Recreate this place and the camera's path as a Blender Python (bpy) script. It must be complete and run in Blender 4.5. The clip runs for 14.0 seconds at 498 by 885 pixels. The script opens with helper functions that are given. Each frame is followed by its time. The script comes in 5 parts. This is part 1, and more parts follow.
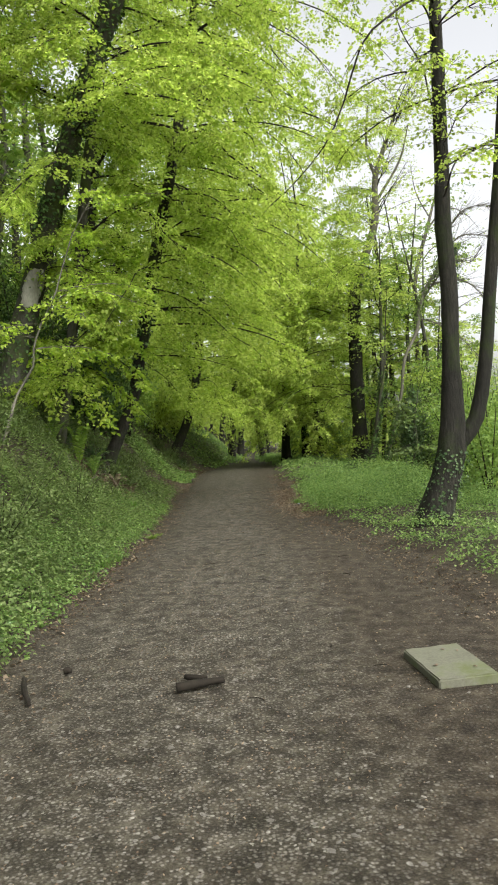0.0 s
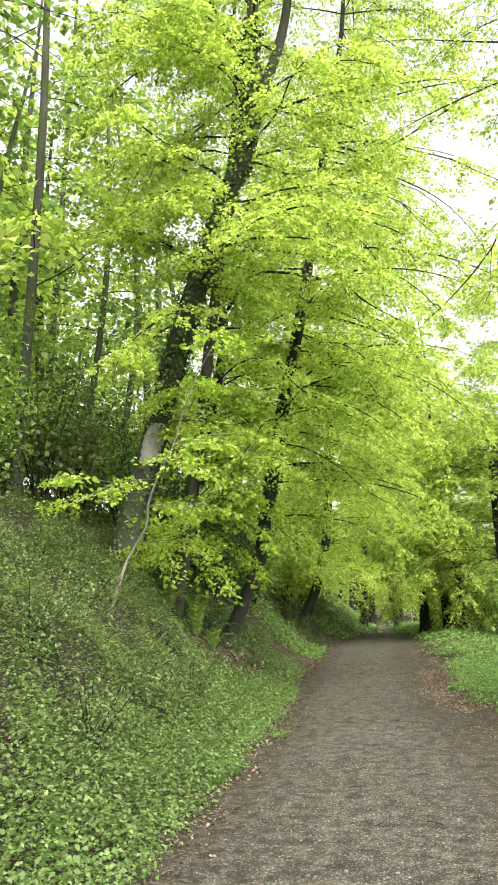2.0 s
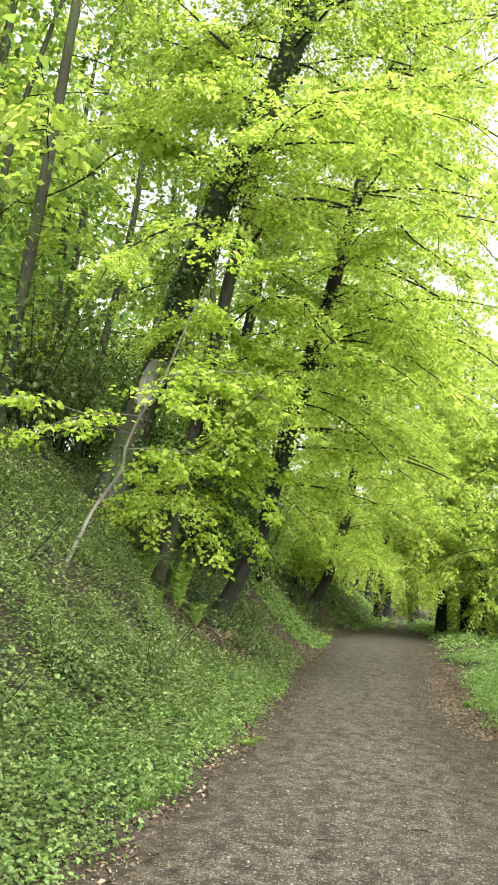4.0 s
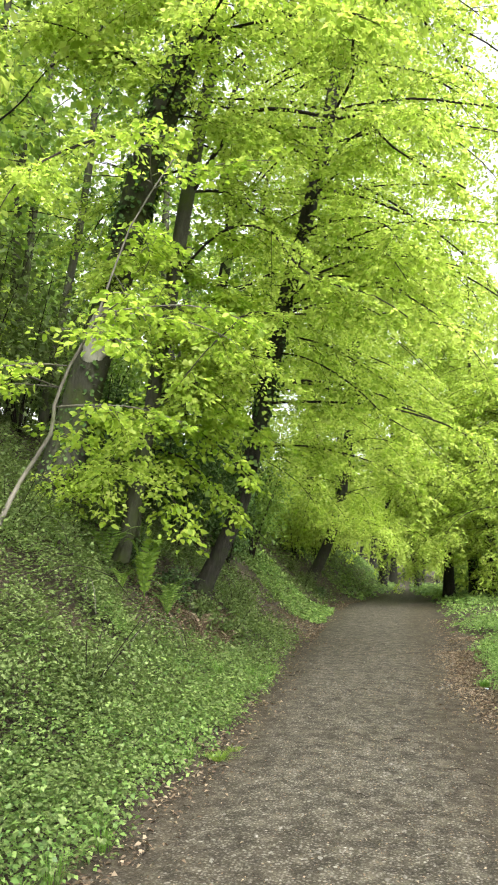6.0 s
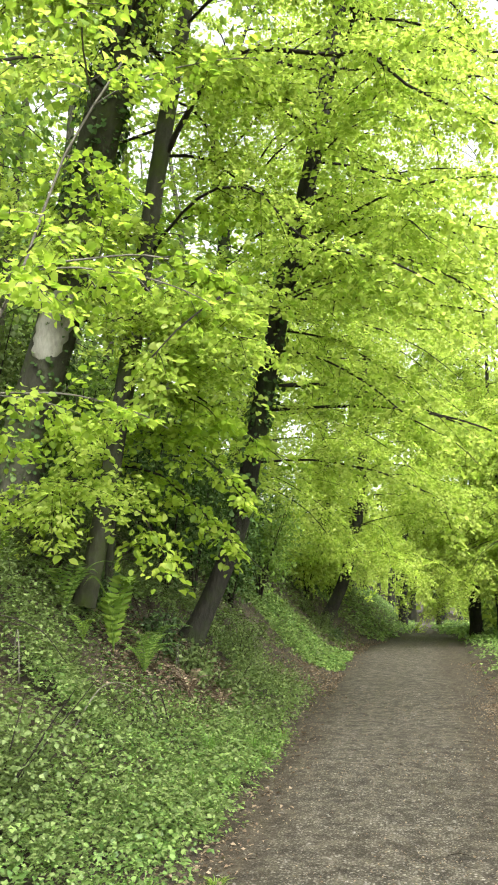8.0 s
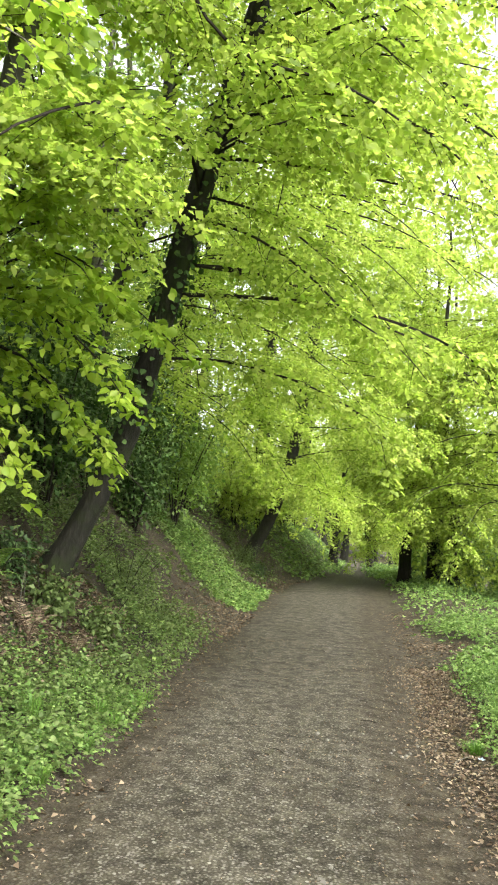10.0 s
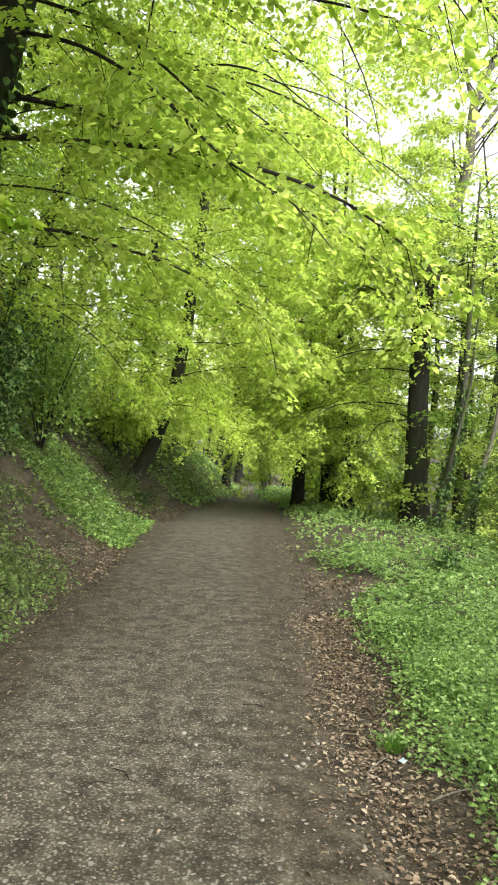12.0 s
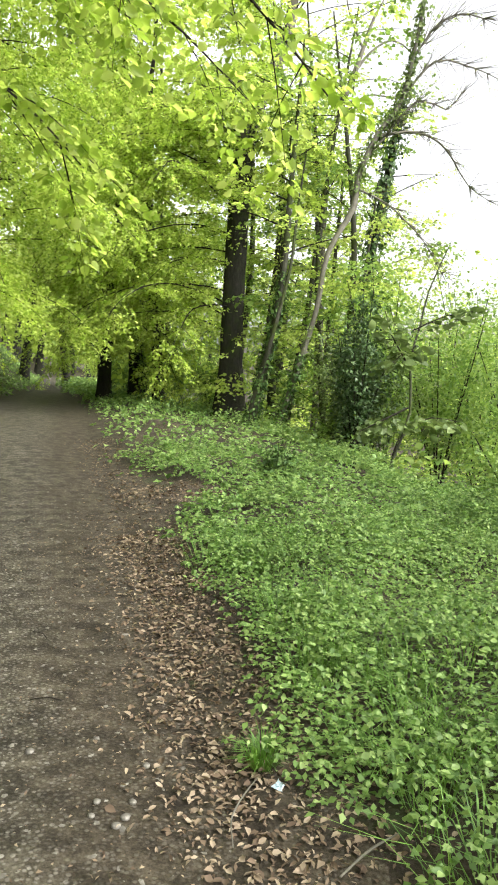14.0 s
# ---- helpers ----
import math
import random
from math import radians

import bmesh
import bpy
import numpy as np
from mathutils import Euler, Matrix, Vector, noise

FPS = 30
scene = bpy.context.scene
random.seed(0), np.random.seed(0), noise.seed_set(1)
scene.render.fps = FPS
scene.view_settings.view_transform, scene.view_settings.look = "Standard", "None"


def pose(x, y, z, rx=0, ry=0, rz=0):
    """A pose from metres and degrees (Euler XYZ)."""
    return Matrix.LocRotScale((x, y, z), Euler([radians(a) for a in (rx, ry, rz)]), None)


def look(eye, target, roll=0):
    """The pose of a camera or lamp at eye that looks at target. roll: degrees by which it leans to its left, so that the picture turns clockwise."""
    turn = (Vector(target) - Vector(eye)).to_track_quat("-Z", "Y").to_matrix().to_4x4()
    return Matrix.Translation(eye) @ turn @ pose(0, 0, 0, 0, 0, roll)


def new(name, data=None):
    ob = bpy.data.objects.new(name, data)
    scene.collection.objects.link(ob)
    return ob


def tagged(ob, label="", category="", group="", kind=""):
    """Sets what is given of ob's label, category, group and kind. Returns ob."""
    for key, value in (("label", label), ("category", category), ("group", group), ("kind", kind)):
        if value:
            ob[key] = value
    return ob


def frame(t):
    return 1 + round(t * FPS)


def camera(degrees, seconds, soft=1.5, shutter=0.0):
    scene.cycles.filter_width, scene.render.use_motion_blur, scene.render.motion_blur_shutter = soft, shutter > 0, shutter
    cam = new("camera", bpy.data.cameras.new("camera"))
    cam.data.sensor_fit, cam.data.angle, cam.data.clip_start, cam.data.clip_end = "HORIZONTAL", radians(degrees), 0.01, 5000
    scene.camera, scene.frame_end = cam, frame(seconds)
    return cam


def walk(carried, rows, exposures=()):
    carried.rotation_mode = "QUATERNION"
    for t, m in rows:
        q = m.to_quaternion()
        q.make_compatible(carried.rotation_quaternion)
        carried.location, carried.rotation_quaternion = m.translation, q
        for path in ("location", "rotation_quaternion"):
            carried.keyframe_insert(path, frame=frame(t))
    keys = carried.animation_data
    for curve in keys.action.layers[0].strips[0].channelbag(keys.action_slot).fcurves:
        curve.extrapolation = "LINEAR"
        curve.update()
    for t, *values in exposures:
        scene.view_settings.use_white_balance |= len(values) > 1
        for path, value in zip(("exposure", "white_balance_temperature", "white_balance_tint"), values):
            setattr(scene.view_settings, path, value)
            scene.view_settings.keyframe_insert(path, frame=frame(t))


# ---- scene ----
cam = camera(36.02, 14.0, soft=2.0)
PATH = [
    (0, (-0.000, 0.000, 1.441), (-0.006, 9.999, 1.281), -3.04),
    (0.5, (-0.080, 0.389, 1.492), (-1.159, 10.292, 2.360), -3.87),
    (1, (-0.105, 0.775, 1.520), (-1.649, 10.512, 3.197), -3.53),
    (1.5, (-0.157, 1.183, 1.544), (-1.767, 10.855, 3.510), -3.70),
    (2, (-0.193, 1.560, 1.525), (-1.704, 11.234, 3.557), -2.60),
    (2.2, (-0.211, 1.769, 1.510), (-1.782, 11.445, 3.485), -0.69),
    (4.3, (-0.110, 3.594, 1.488), (-1.961, 13.265, 3.235), 4.67),
    (4.5, (-0.069, 3.733, 1.511), (-1.704, 13.440, 3.267), 4.48),
    (5, (-0.058, 4.105, 1.474), (-1.422, 13.874, 3.118), 3.96),
    (5.5, (-0.069, 4.537, 1.474), (-1.451, 14.323, 3.004), 1.24),
    (6, (-0.067, 4.895, 1.520), (-2.003, 14.602, 2.945), 0.67),
    (6.5, (-0.120, 5.309, 1.513), (-2.168, 14.956, 3.166), -0.71),
    (7, (-0.169, 5.773, 1.498), (-2.409, 15.304, 3.534), -0.83),
    (7.5, (-0.247, 6.266, 1.472), (-2.681, 15.757, 3.470), -1.31),
    (8, (-0.252, 6.747, 1.481), (-2.308, 16.338, 3.426), -0.96),
    (8.5, (-0.229, 7.235, 1.488), (-1.835, 16.922, 3.380), 1.97),
    (9, (-0.208, 7.755, 1.500), (-1.678, 17.547, 2.898), 4.26),
    (9.2, (-0.179, 7.954, 1.473), (-1.637, 17.755, 2.819), 4.30),
    (11.3, (-0.017, 9.648, 1.564), (-1.143, 19.578, 1.921), 3.02),
    (11.5, (-0.007, 9.854, 1.518), (-0.868, 19.813, 1.800), 2.91),
    (12, (-0.000, 10.328, 1.527), (-0.016, 20.327, 1.688), 2.97),
    (12.5, (-0.010, 10.766, 1.539), (0.947, 20.718, 1.752), 1.69),
    (13, (0.047, 11.203, 1.494), (1.661, 21.072, 1.548), 3.02),
    (13.5, (0.059, 11.591, 1.449), (1.822, 21.430, 1.157), 3.51),
    (14, (0.082, 11.929, 1.434), (2.610, 21.540, 0.326), 3.39),
]

walk(cam, [(t, look(eye, target, roll)) for t, eye, target, roll in PATH],
     exposures=[(0.0, 0.32), (0.5, 0.81), (1.5, 1.08), (2.0, 1.06), (4.5, 1.18), (5.5, 1.09), (6.5, 1.24), (9.0, 1.29), (11.5, 1.29), (12.0, 1.10), (12.5, 0.75), (13.0, 0.41), (13.5, 0.81), (14.0, 1.07)])

# ---- light: bright overcast sky ----
world = bpy.data.worlds.new("overcast_sky")
scene.world = world
world.use_nodes = True
wn, wl = world.node_tree.nodes, world.node_tree.links
wn.clear()
sky = wn.new("ShaderNodeTexSky")
sky.sky_type, sky.sun_disc = "NISHITA", False
sky.sun_elevation, sky.sun_rotation = radians(45), radians(140)
sky.air_density, sky.dust_density, sky.ozone_density = 1.0, 4.0, 1.0
grey = wn.new("ShaderNodeHueSaturation")
grey.inputs["Saturation"].default_value = 0.12
grey.inputs["Value"].default_value = 1.7
back = wn.new("ShaderNodeBackground")
back.inputs["Strength"].default_value = 0.15
wout = wn.new("ShaderNodeOutputWorld")
wl.new(sky.outputs["Color"], grey.inputs["Color"])
wl.new(grey.outputs["Color"], back.inputs["Color"])
wl.new(back.outputs["Background"], wout.inputs["Surface"])
sun_data = bpy.data.lights.new("sun", "SUN")
sun_data.energy, sun_data.angle, sun_data.color = 3.0, radians(60), (1.0, 0.97, 0.90)
sun = new("sun", sun_data)
sun.matrix_world = look((18, -1.45, 28), (0, 20, 0))


# ---- materials ----
def node_mat(name):
    m = bpy.data.materials.new(name)
    m.use_nodes = True
    m.node_tree.nodes.clear()
    return m, m.node_tree.nodes, m.node_tree.links


def ramp(nodes, stops):
    r = nodes.new("ShaderNodeValToRGB")
    el = r.color_ramp.elements
    while len(el) < len(stops):
        el.new(0.5)
    for e, (pos, col) in zip(el, stops):
        e.position, e.color = pos, (*col, 1)
    return r


def noise_node(nodes, links, coord, scale, detail=4.0, rough=0.6):
    n = nodes.new("ShaderNodeTexNoise")
    n.inputs["Scale"].default_value, n.inputs["Detail"].default_value, n.inputs["Roughness"].default_value = scale, detail, rough
    links.new(coord, n.inputs["Vector"])
    return n.outputs["Fac"]


def leaf_mat(name, dark, mid, light, glow, through_share=0.5, rough=0.45, spec=0.35):
    """Leaf: glossy upper face over diffuse, with light passing through the blade. Each leaf takes its own tone."""
    m, n, l = node_mat(name)
    geo = n.new("ShaderNodeNewGeometry")
    tc = n.new("ShaderNodeTexCoord")
    r = ramp(n, [(0.0, dark), (0.5, mid), (1.0, light)])
    patch = noise_node(n, l, tc.outputs["Object"], 0.55, 3.0)
    mixv = n.new("ShaderNodeMath")
    mixv.operation = "MULTIPLY_ADD"
    mixv.inputs[1].default_value, mixv.inputs[2].default_value = 0.78, -0.2
    l.new(geo.outputs["Random Per Island"], mixv.inputs[0])
    add = n.new("ShaderNodeMath")
    add.operation = "ADD"
    half = n.new("ShaderNodeMath")
    half.operation = "MULTIPLY"
    half.inputs[1].default_value = 0.55
    l.new(patch, half.inputs[0])
    l.new(mixv.outputs[0], add.inputs[0])
    l.new(half.outputs[0], add.inputs[1])
    l.new(add.outputs[0], r.inputs["Fac"])
    p = n.new("ShaderNodeBsdfPrincipled")
    p.inputs["Roughness"].default_value = rough
    p.inputs["Specular IOR Level"].default_value = spec
    l.new(r.outputs["Color"], p.inputs["Base Color"])
    t = n.new("ShaderNodeBsdfTranslucent")
    tint = n.new("ShaderNodeMix")
    tint.data_type, tint.blend_type = "RGBA", "MULTIPLY"
    tint.inputs["Factor"].default_value = 1.0
    tint.inputs["B"].default_value = (*glow, 1)
    l.new(r.outputs["Color"], tint.inputs["A"])
    l.new(tint.outputs["Result"], t.inputs["Color"])
    mix = n.new("ShaderNodeMixShader")
    mix.inputs["Fac"].default_value = through_share
    l.new(p.outputs["BSDF"], mix.inputs[1])
    l.new(t.outputs["BSDF"], mix.inputs[2])
    out = n.new("ShaderNodeOutputMaterial")
    l.new(mix.outputs["Shader"], out.inputs["Surface"])
    return m


def rough_mat(name, stops, scale, fine, bump=0.4, rough=0.9, stretch=(1, 1, 1), moss=None, distance=0.02):
    """Bark, soil and stone: two scales of noise through a colour ramp, with relief; moss: (colour, amount)."""
    m, n, l = node_mat(name)
    tc = n.new("ShaderNodeTexCoord")
    mp = n.new("ShaderNodeMapping")
    mp.inputs["Scale"].default_value = stretch
    l.new(tc.outputs["Object"], mp.inputs["Vector"])
    big = noise_node(n, l, mp.outputs["Vector"], scale, 5.0)
    small = noise_node(n, l, mp.outputs["Vector"], fine, 6.0, 0.7)
    mix = n.new("ShaderNodeMix")
    mix.data_type = "FLOAT"
    mix.inputs["Factor"].default_value = 0.5
    l.new(big, mix.inputs["A"])
    l.new(small, mix.inputs["B"])
    r = ramp(n, stops)
    l.new(mix.outputs["Result"], r.inputs["Fac"])
    col = r.outputs["Color"]
    if moss:
        mn = noise_node(n, l, tc.outputs["Object"], 2.2, 6.0, 0.7)
        mr = ramp(n, [(1 - moss[1] - 0.08, (0, 0, 0)), (1 - moss[1] + 0.08, (1, 1, 1))])
        l.new(mn, mr.inputs["Fac"])
        mm = n.new("ShaderNodeMix")
        mm.data_type = "RGBA"
        l.new(mr.outputs["Color"], mm.inputs["Factor"])
        l.new(col, mm.inputs["A"])
        mm.inputs["B"].default_value = (*moss[0], 1)
        col = mm.outputs["Result"]
    b = n.new("ShaderNodeBump")
    b.inputs["Strength"].default_value, b.inputs["Distance"].default_value = bump, distance
    l.new(mix.outputs["Result"], b.inputs["Height"])
    p = n.new("ShaderNodeBsdfPrincipled")
    p.inputs["Roughness"].default_value = rough
    p.inputs["Specular IOR Level"].default_value = 0.2
    l.new(col, p.inputs["Base Color"])
    l.new(b.outputs["Normal"], p.inputs["Normal"])
    out = n.new("ShaderNodeOutputMaterial")
    l.new(p.outputs["BSDF"], out.inputs["Surface"])
    return m


BEECH = leaf_mat("beech_leaf", (0.155, 0.24, 0.03), (0.303, 0.39, 0.068), (0.475, 0.53, 0.165), (1.74, 1.75, 1.5), 0.63)
LIME = leaf_mat("broad_leaf", (0.13, 0.215, 0.022), (0.275, 0.37, 0.046), (0.44, 0.51, 0.10), (1.72, 1.8, 1.5), 0.56)
# Far leaf: paler and bluer than beech_leaf, with distance haze mixed into the colour.
FAR_LEAF = leaf_mat("far_leaf", (0.19, 0.26, 0.05), (0.325, 0.405, 0.092), (0.46, 0.515, 0.17), (1.74, 1.76, 1.5), 0.62)
HERB = leaf_mat("herb_leaf", (0.055, 0.112, 0.026), (0.138, 0.225, 0.055), (0.29, 0.38, 0.13), (1.4, 1.5, 1.2), 0.38, 0.5, 0.4)
BRAMBLE = leaf_mat("bramble_leaf", (0.05, 0.079, 0.022), (0.104, 0.15, 0.044), (0.198, 0.25, 0.095), (1.35, 1.4, 1.0), 0.34, 0.55, 0.28)
IVY = leaf_mat("ivy_leaf", (0.025, 0.055, 0.014), (0.06, 0.115, 0.028), (0.16, 0.23, 0.07), (1.2, 1.3, 1.0), 0.12, 0.55, 0.15)
SHRUB = leaf_mat("shrub_leaf", (0.075, 0.145, 0.028), (0.16, 0.25, 0.05), (0.29, 0.38, 0.11), (1.6, 1.6, 1.2), 0.45)
# Hillside leaves: greyed and paled, the valley haze is put into their colour.
HAZED_HILL = leaf_mat("hazed_hill_leaf", (0.15, 0.175, 0.09), (0.22, 0.25, 0.13), (0.30, 0.33, 0.18), (1.3, 1.3, 1.2), 0.4)
GRASS = leaf_mat("grass_blade", (0.06, 0.13, 0.02), (0.10, 0.2, 0.03), (0.17, 0.28, 0.05), (1.4, 1.5, 1.0), 0.35)
FERN = leaf_mat("fern_frond", (0.08, 0.15, 0.02), (0.14, 0.22, 0.03), (0.2, 0.28, 0.05), (1.5, 1.5, 1.0), 0.4)
LITTER = leaf_mat("dry_leaf", (0.055, 0.038, 0.025), (0.145, 0.105, 0.07), (0.34, 0.28, 0.20), (1.1, 1.0, 0.8), 0.15, 0.75, 0.2)
HOLLY = leaf_mat("evergreen_leaf", (0.022, 0.047, 0.015), (0.05, 0.095, 0.03), (0.115, 0.175, 0.06), (1.2, 1.3, 1.0), 0.14, 0.45, 0.3)
BARK = rough_mat("beech_bark", [(0.28, (0.017, 0.017, 0.012)), (0.5, (0.045, 0.045, 0.032)), (0.72, (0.092, 0.091, 0.069))], 3.0, 26.0, 1.0,
                 stretch=(1, 1, 0.35), moss=((0.045, 0.06, 0.015), 0.46), distance=0.035)
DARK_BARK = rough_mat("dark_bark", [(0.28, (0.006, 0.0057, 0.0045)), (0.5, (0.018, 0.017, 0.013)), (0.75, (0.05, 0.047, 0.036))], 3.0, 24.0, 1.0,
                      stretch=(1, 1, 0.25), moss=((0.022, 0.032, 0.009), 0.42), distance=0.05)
PALE_BARK = rough_mat("pale_bark", [(0.2, (0.0432, 0.0396, 0.0324)), (0.5, (0.1152, 0.108, 0.0864)), (0.8, (0.216, 0.2016, 0.1656))], 4.0, 30.0, 0.4,
                      stretch=(1, 1, 0.5), moss=((0.07, 0.085, 0.03), 0.4))
TWIG = rough_mat("twig_bark", [(0.3, (0.0075, 0.006, 0.0042)), (0.7, (0.028, 0.023, 0.016))], 6.0, 40.0, 0.3)
SOIL = rough_mat("forest_soil", [(0.35, (0.0119, 0.00935, 0.0068)), (0.5, (0.034, 0.02635, 0.01785)), (0.66, (0.08075, 0.06375, 0.0425))], 1.6, 28.0, 1.0,
                 moss=((0.035, 0.05, 0.016), 0.36), distance=0.04)
CONCRETE = rough_mat("concrete", [(0.25, (0.075, 0.075, 0.055)), (0.5, (0.13, 0.13, 0.095)), (0.8, (0.19, 0.185, 0.145))], 2.5, 60.0, 0.25, 0.85,
                     moss=((0.10, 0.115, 0.05), 0.42), distance=0.004)
STONE = rough_mat("pale_stone", [(0.3, (0.0559, 0.0516, 0.043)), (0.5, (0.1204, 0.1118, 0.0946)), (0.74, (0.344, 0.3268, 0.2838))], 6.0, 50.0, 0.3, 0.8, distance=0.004)
CUT_WOOD = rough_mat("bare_wood", [(0.3, (0.13, 0.125, 0.10)), (0.5, (0.27, 0.26, 0.225)), (0.7, (0.44, 0.42, 0.37))], 3.0, 30.0, 0.7, stretch=(1, 1, 0.3))
PLASTIC = rough_mat("crumpled_wrapper", [(0.35, (0.22, 0.32, 0.36)), (0.65, (0.5, 0.56, 0.57))], 20.0, 60.0, 0.3, 0.4)


def path_mat():
    """Trodden earth, mottled at hand size, with chips and crumbs of pale grit; muddier and browner towards its sides."""
    m, n, l = node_mat("gravel_path")
    tc = n.new("ShaderNodeTexCoord")
    co = tc.outputs["Object"]

    def blend(fac, a, b):
        x = n.new("ShaderNodeMix")
        x.data_type = "RGBA"
        for sock, val in (("Factor", fac), ("A", a), ("B", b)):
            if isinstance(val, tuple):
                x.inputs[sock].default_value = (*val, 1)
            else:
                l.new(val, x.inputs[sock])
        return x.outputs["Result"]

    def times(a, b, op="MULTIPLY"):
        x = n.new("ShaderNodeMath")
        x.operation, x.use_clamp = op, True
        for k, val in enumerate((a, b)):
            if isinstance(val, float):
                x.inputs[k].default_value = val
            else:
                l.new(val, x.inputs[k])
        return x.outputs[0]

    def chips(scale, lo, hi):
        v = n.new("ShaderNodeTexVoronoi")
        v.inputs["Scale"].default_value = scale
        l.new(co, v.inputs["Vector"])
        r = ramp(n, [(lo, (1, 1, 1)), (hi, (0, 0, 0))])
        l.new(v.outputs["Distance"], r.inputs["Fac"])
        sep = n.new("ShaderNodeSeparateColor")
        l.new(v.outputs["Color"], sep.inputs["Color"])
        return r.outputs["Color"], sep.outputs["Red"], sep.outputs["Green"]

    broad, hand, fine = (noise_node(n, l, co, sc, d, 0.72) for sc, d in ((0.8, 5.0), (7.0, 8.0), (90.0, 5.0)))
    tone = times(times(hand, 0.6), times(fine, 0.4), "ADD")
    earth = ramp(n, [(0.40, (0.0148, 0.0130, 0.0088)), (0.5, (0.0395, 0.0350, 0.0250)), (0.60, (0.092, 0.083, 0.061))])
    mud = ramp(n, [(0.40, (0.0135, 0.0106, 0.0071)), (0.5, (0.0335, 0.0270, 0.0180)), (0.60, (0.070, 0.058, 0.0400))])
    l.new(tone, earth.inputs["Fac"])
    l.new(tone, mud.inputs["Fac"])
    side = n.new("ShaderNodeAttribute")
    side.attribute_name = "side"
    wander = ramp(n, [(0.38, (0, 0, 0)), (0.62, (1, 1, 1))])
    l.new(broad, wander.inputs["Fac"])
    share = times(side.outputs["Fac"], times(wander.outputs["Color"], 0.45), "ADD")
    col = blend(share, earth.outputs["Color"], mud.outputs["Color"])
    where = ramp(n, [(0.44, (0, 0, 0)), (0.56, (1, 1, 1))])
    l.new(hand, where.inputs["Fac"])
    open_ground = times(times(1.0, share, "SUBTRACT"), 0.75)
    c1, r1, g1 = chips(58.0, 0.30, 0.5)
    f1 = times(times(times(c1, r1), times(open_ground, 0.3, "ADD")), times(where.outputs["Color"], 0.5, "ADD"))
    col = blend(f1, col, (0.19, 0.175, 0.147))
    c2, r2, g2 = chips(30.0, 0.22, 0.31)
    keep = ramp(n, [(0.5, (0, 0, 0)), (0.6, (1, 1, 1))])
    l.new(r2, keep.inputs["Fac"])
    f2 = times(times(c2, keep.outputs["Color"]), times(where.outputs["Color"], times(open_ground, 0.1, "ADD")))
    col = blend(f2, col, blend(g2, (0.12, 0.11, 0.092), (0.38, 0.36, 0.31)))
    c3, r3, g3 = chips(60.0, 0.16, 0.30)
    dark = ramp(n, [(0.72, (0, 0, 0)), (0.8, (1, 1, 1))])
    l.new(r3, dark.inputs["Fac"])
    col = blend(times(c3, dark.outputs["Color"]), col, (0.030, 0.021, 0.014))
    hgt = times(times(tone, 0.5), times(times(f1, 0.2), times(f2, 0.3), "ADD"), "ADD")
    b = n.new("ShaderNodeBump")
    b.inputs["Strength"].default_value, b.inputs["Distance"].default_value = 1.0, 0.022
    l.new(hgt, b.inputs["Height"])
    p = n.new("ShaderNodeBsdfPrincipled")
    p.inputs["Roughness"].default_value, p.inputs["Specular IOR Level"].default_value = 0.9, 0.15
    l.new(col, p.inputs["Base Color"])
    l.new(b.outputs["Normal"], p.inputs["Normal"])
    out = n.new("ShaderNodeOutputMaterial")
    l.new(p.outputs["BSDF"], out.inputs["Surface"])
    return m


PATH_MAT = path_mat()


# ---- mesh helpers ----
def mesh_obj(name, verts, faces, mat, parent=None, label="", smooth=False):
    """One mesh object from an (n, 3) array and an (m, k) array of corners."""
    verts, faces = np.asarray(verts, np.float32), np.asarray(faces, np.int32)
    me = bpy.data.meshes.new(name)
    k = faces.shape[1]
    me.vertices.add(len(verts))
    me.vertices.foreach_set("co", verts.ravel())
    me.loops.add(faces.size)
    me.loops.foreach_set("vertex_index", faces.ravel())
    me.polygons.add(len(faces))
    me.polygons.foreach_set("loop_start", np.arange(0, faces.size, k, dtype=np.int32))
    me.polygons.foreach_set("loop_total", np.full(len(faces), k, np.int32))
    if smooth:
        me.polygons.foreach_set("use_smooth", np.ones(len(faces), bool))
    me.materials.append(mat)
    me.update(calc_edges=True)
    me.validate()
    ob = new(name, me)
    if parent is not None:
        ob.parent = parent
    if label:
        ob["label"] = label
    return ob


def thing(name, at, label, category, group="", kind=""):
    ob = new(name)
    ob.location = at
    return tagged(ob, label, category, group, kind)


def smooth_line(pts, step):
    """A Catmull-Rom line through the points (last column the radius)."""
    pts = np.asarray(pts, float)
    ext = np.vstack([2 * pts[0] - pts[1], pts, 2 * pts[-1] - pts[-2]])
    out = []
    for i in range(len(pts) - 1):
        p0, p1, p2, p3 = ext[i:i + 4]
        k = max(2, int(np.linalg.norm((p2 - p1)[:3]) / step))
        for s in np.arange(k) / k:
            out.append(0.5 * (2 * p1 + (p2 - p0) * s + (2 * p0 - 5 * p1 + 4 * p2 - p3) * s ** 2 + (3 * p1 - p0 - 3 * p2 + p3) * s ** 3))
    out.append(pts[-1])
    out = np.array(out)
    out[:, 3] = np.maximum(out[:, 3], 0.002)
    return out


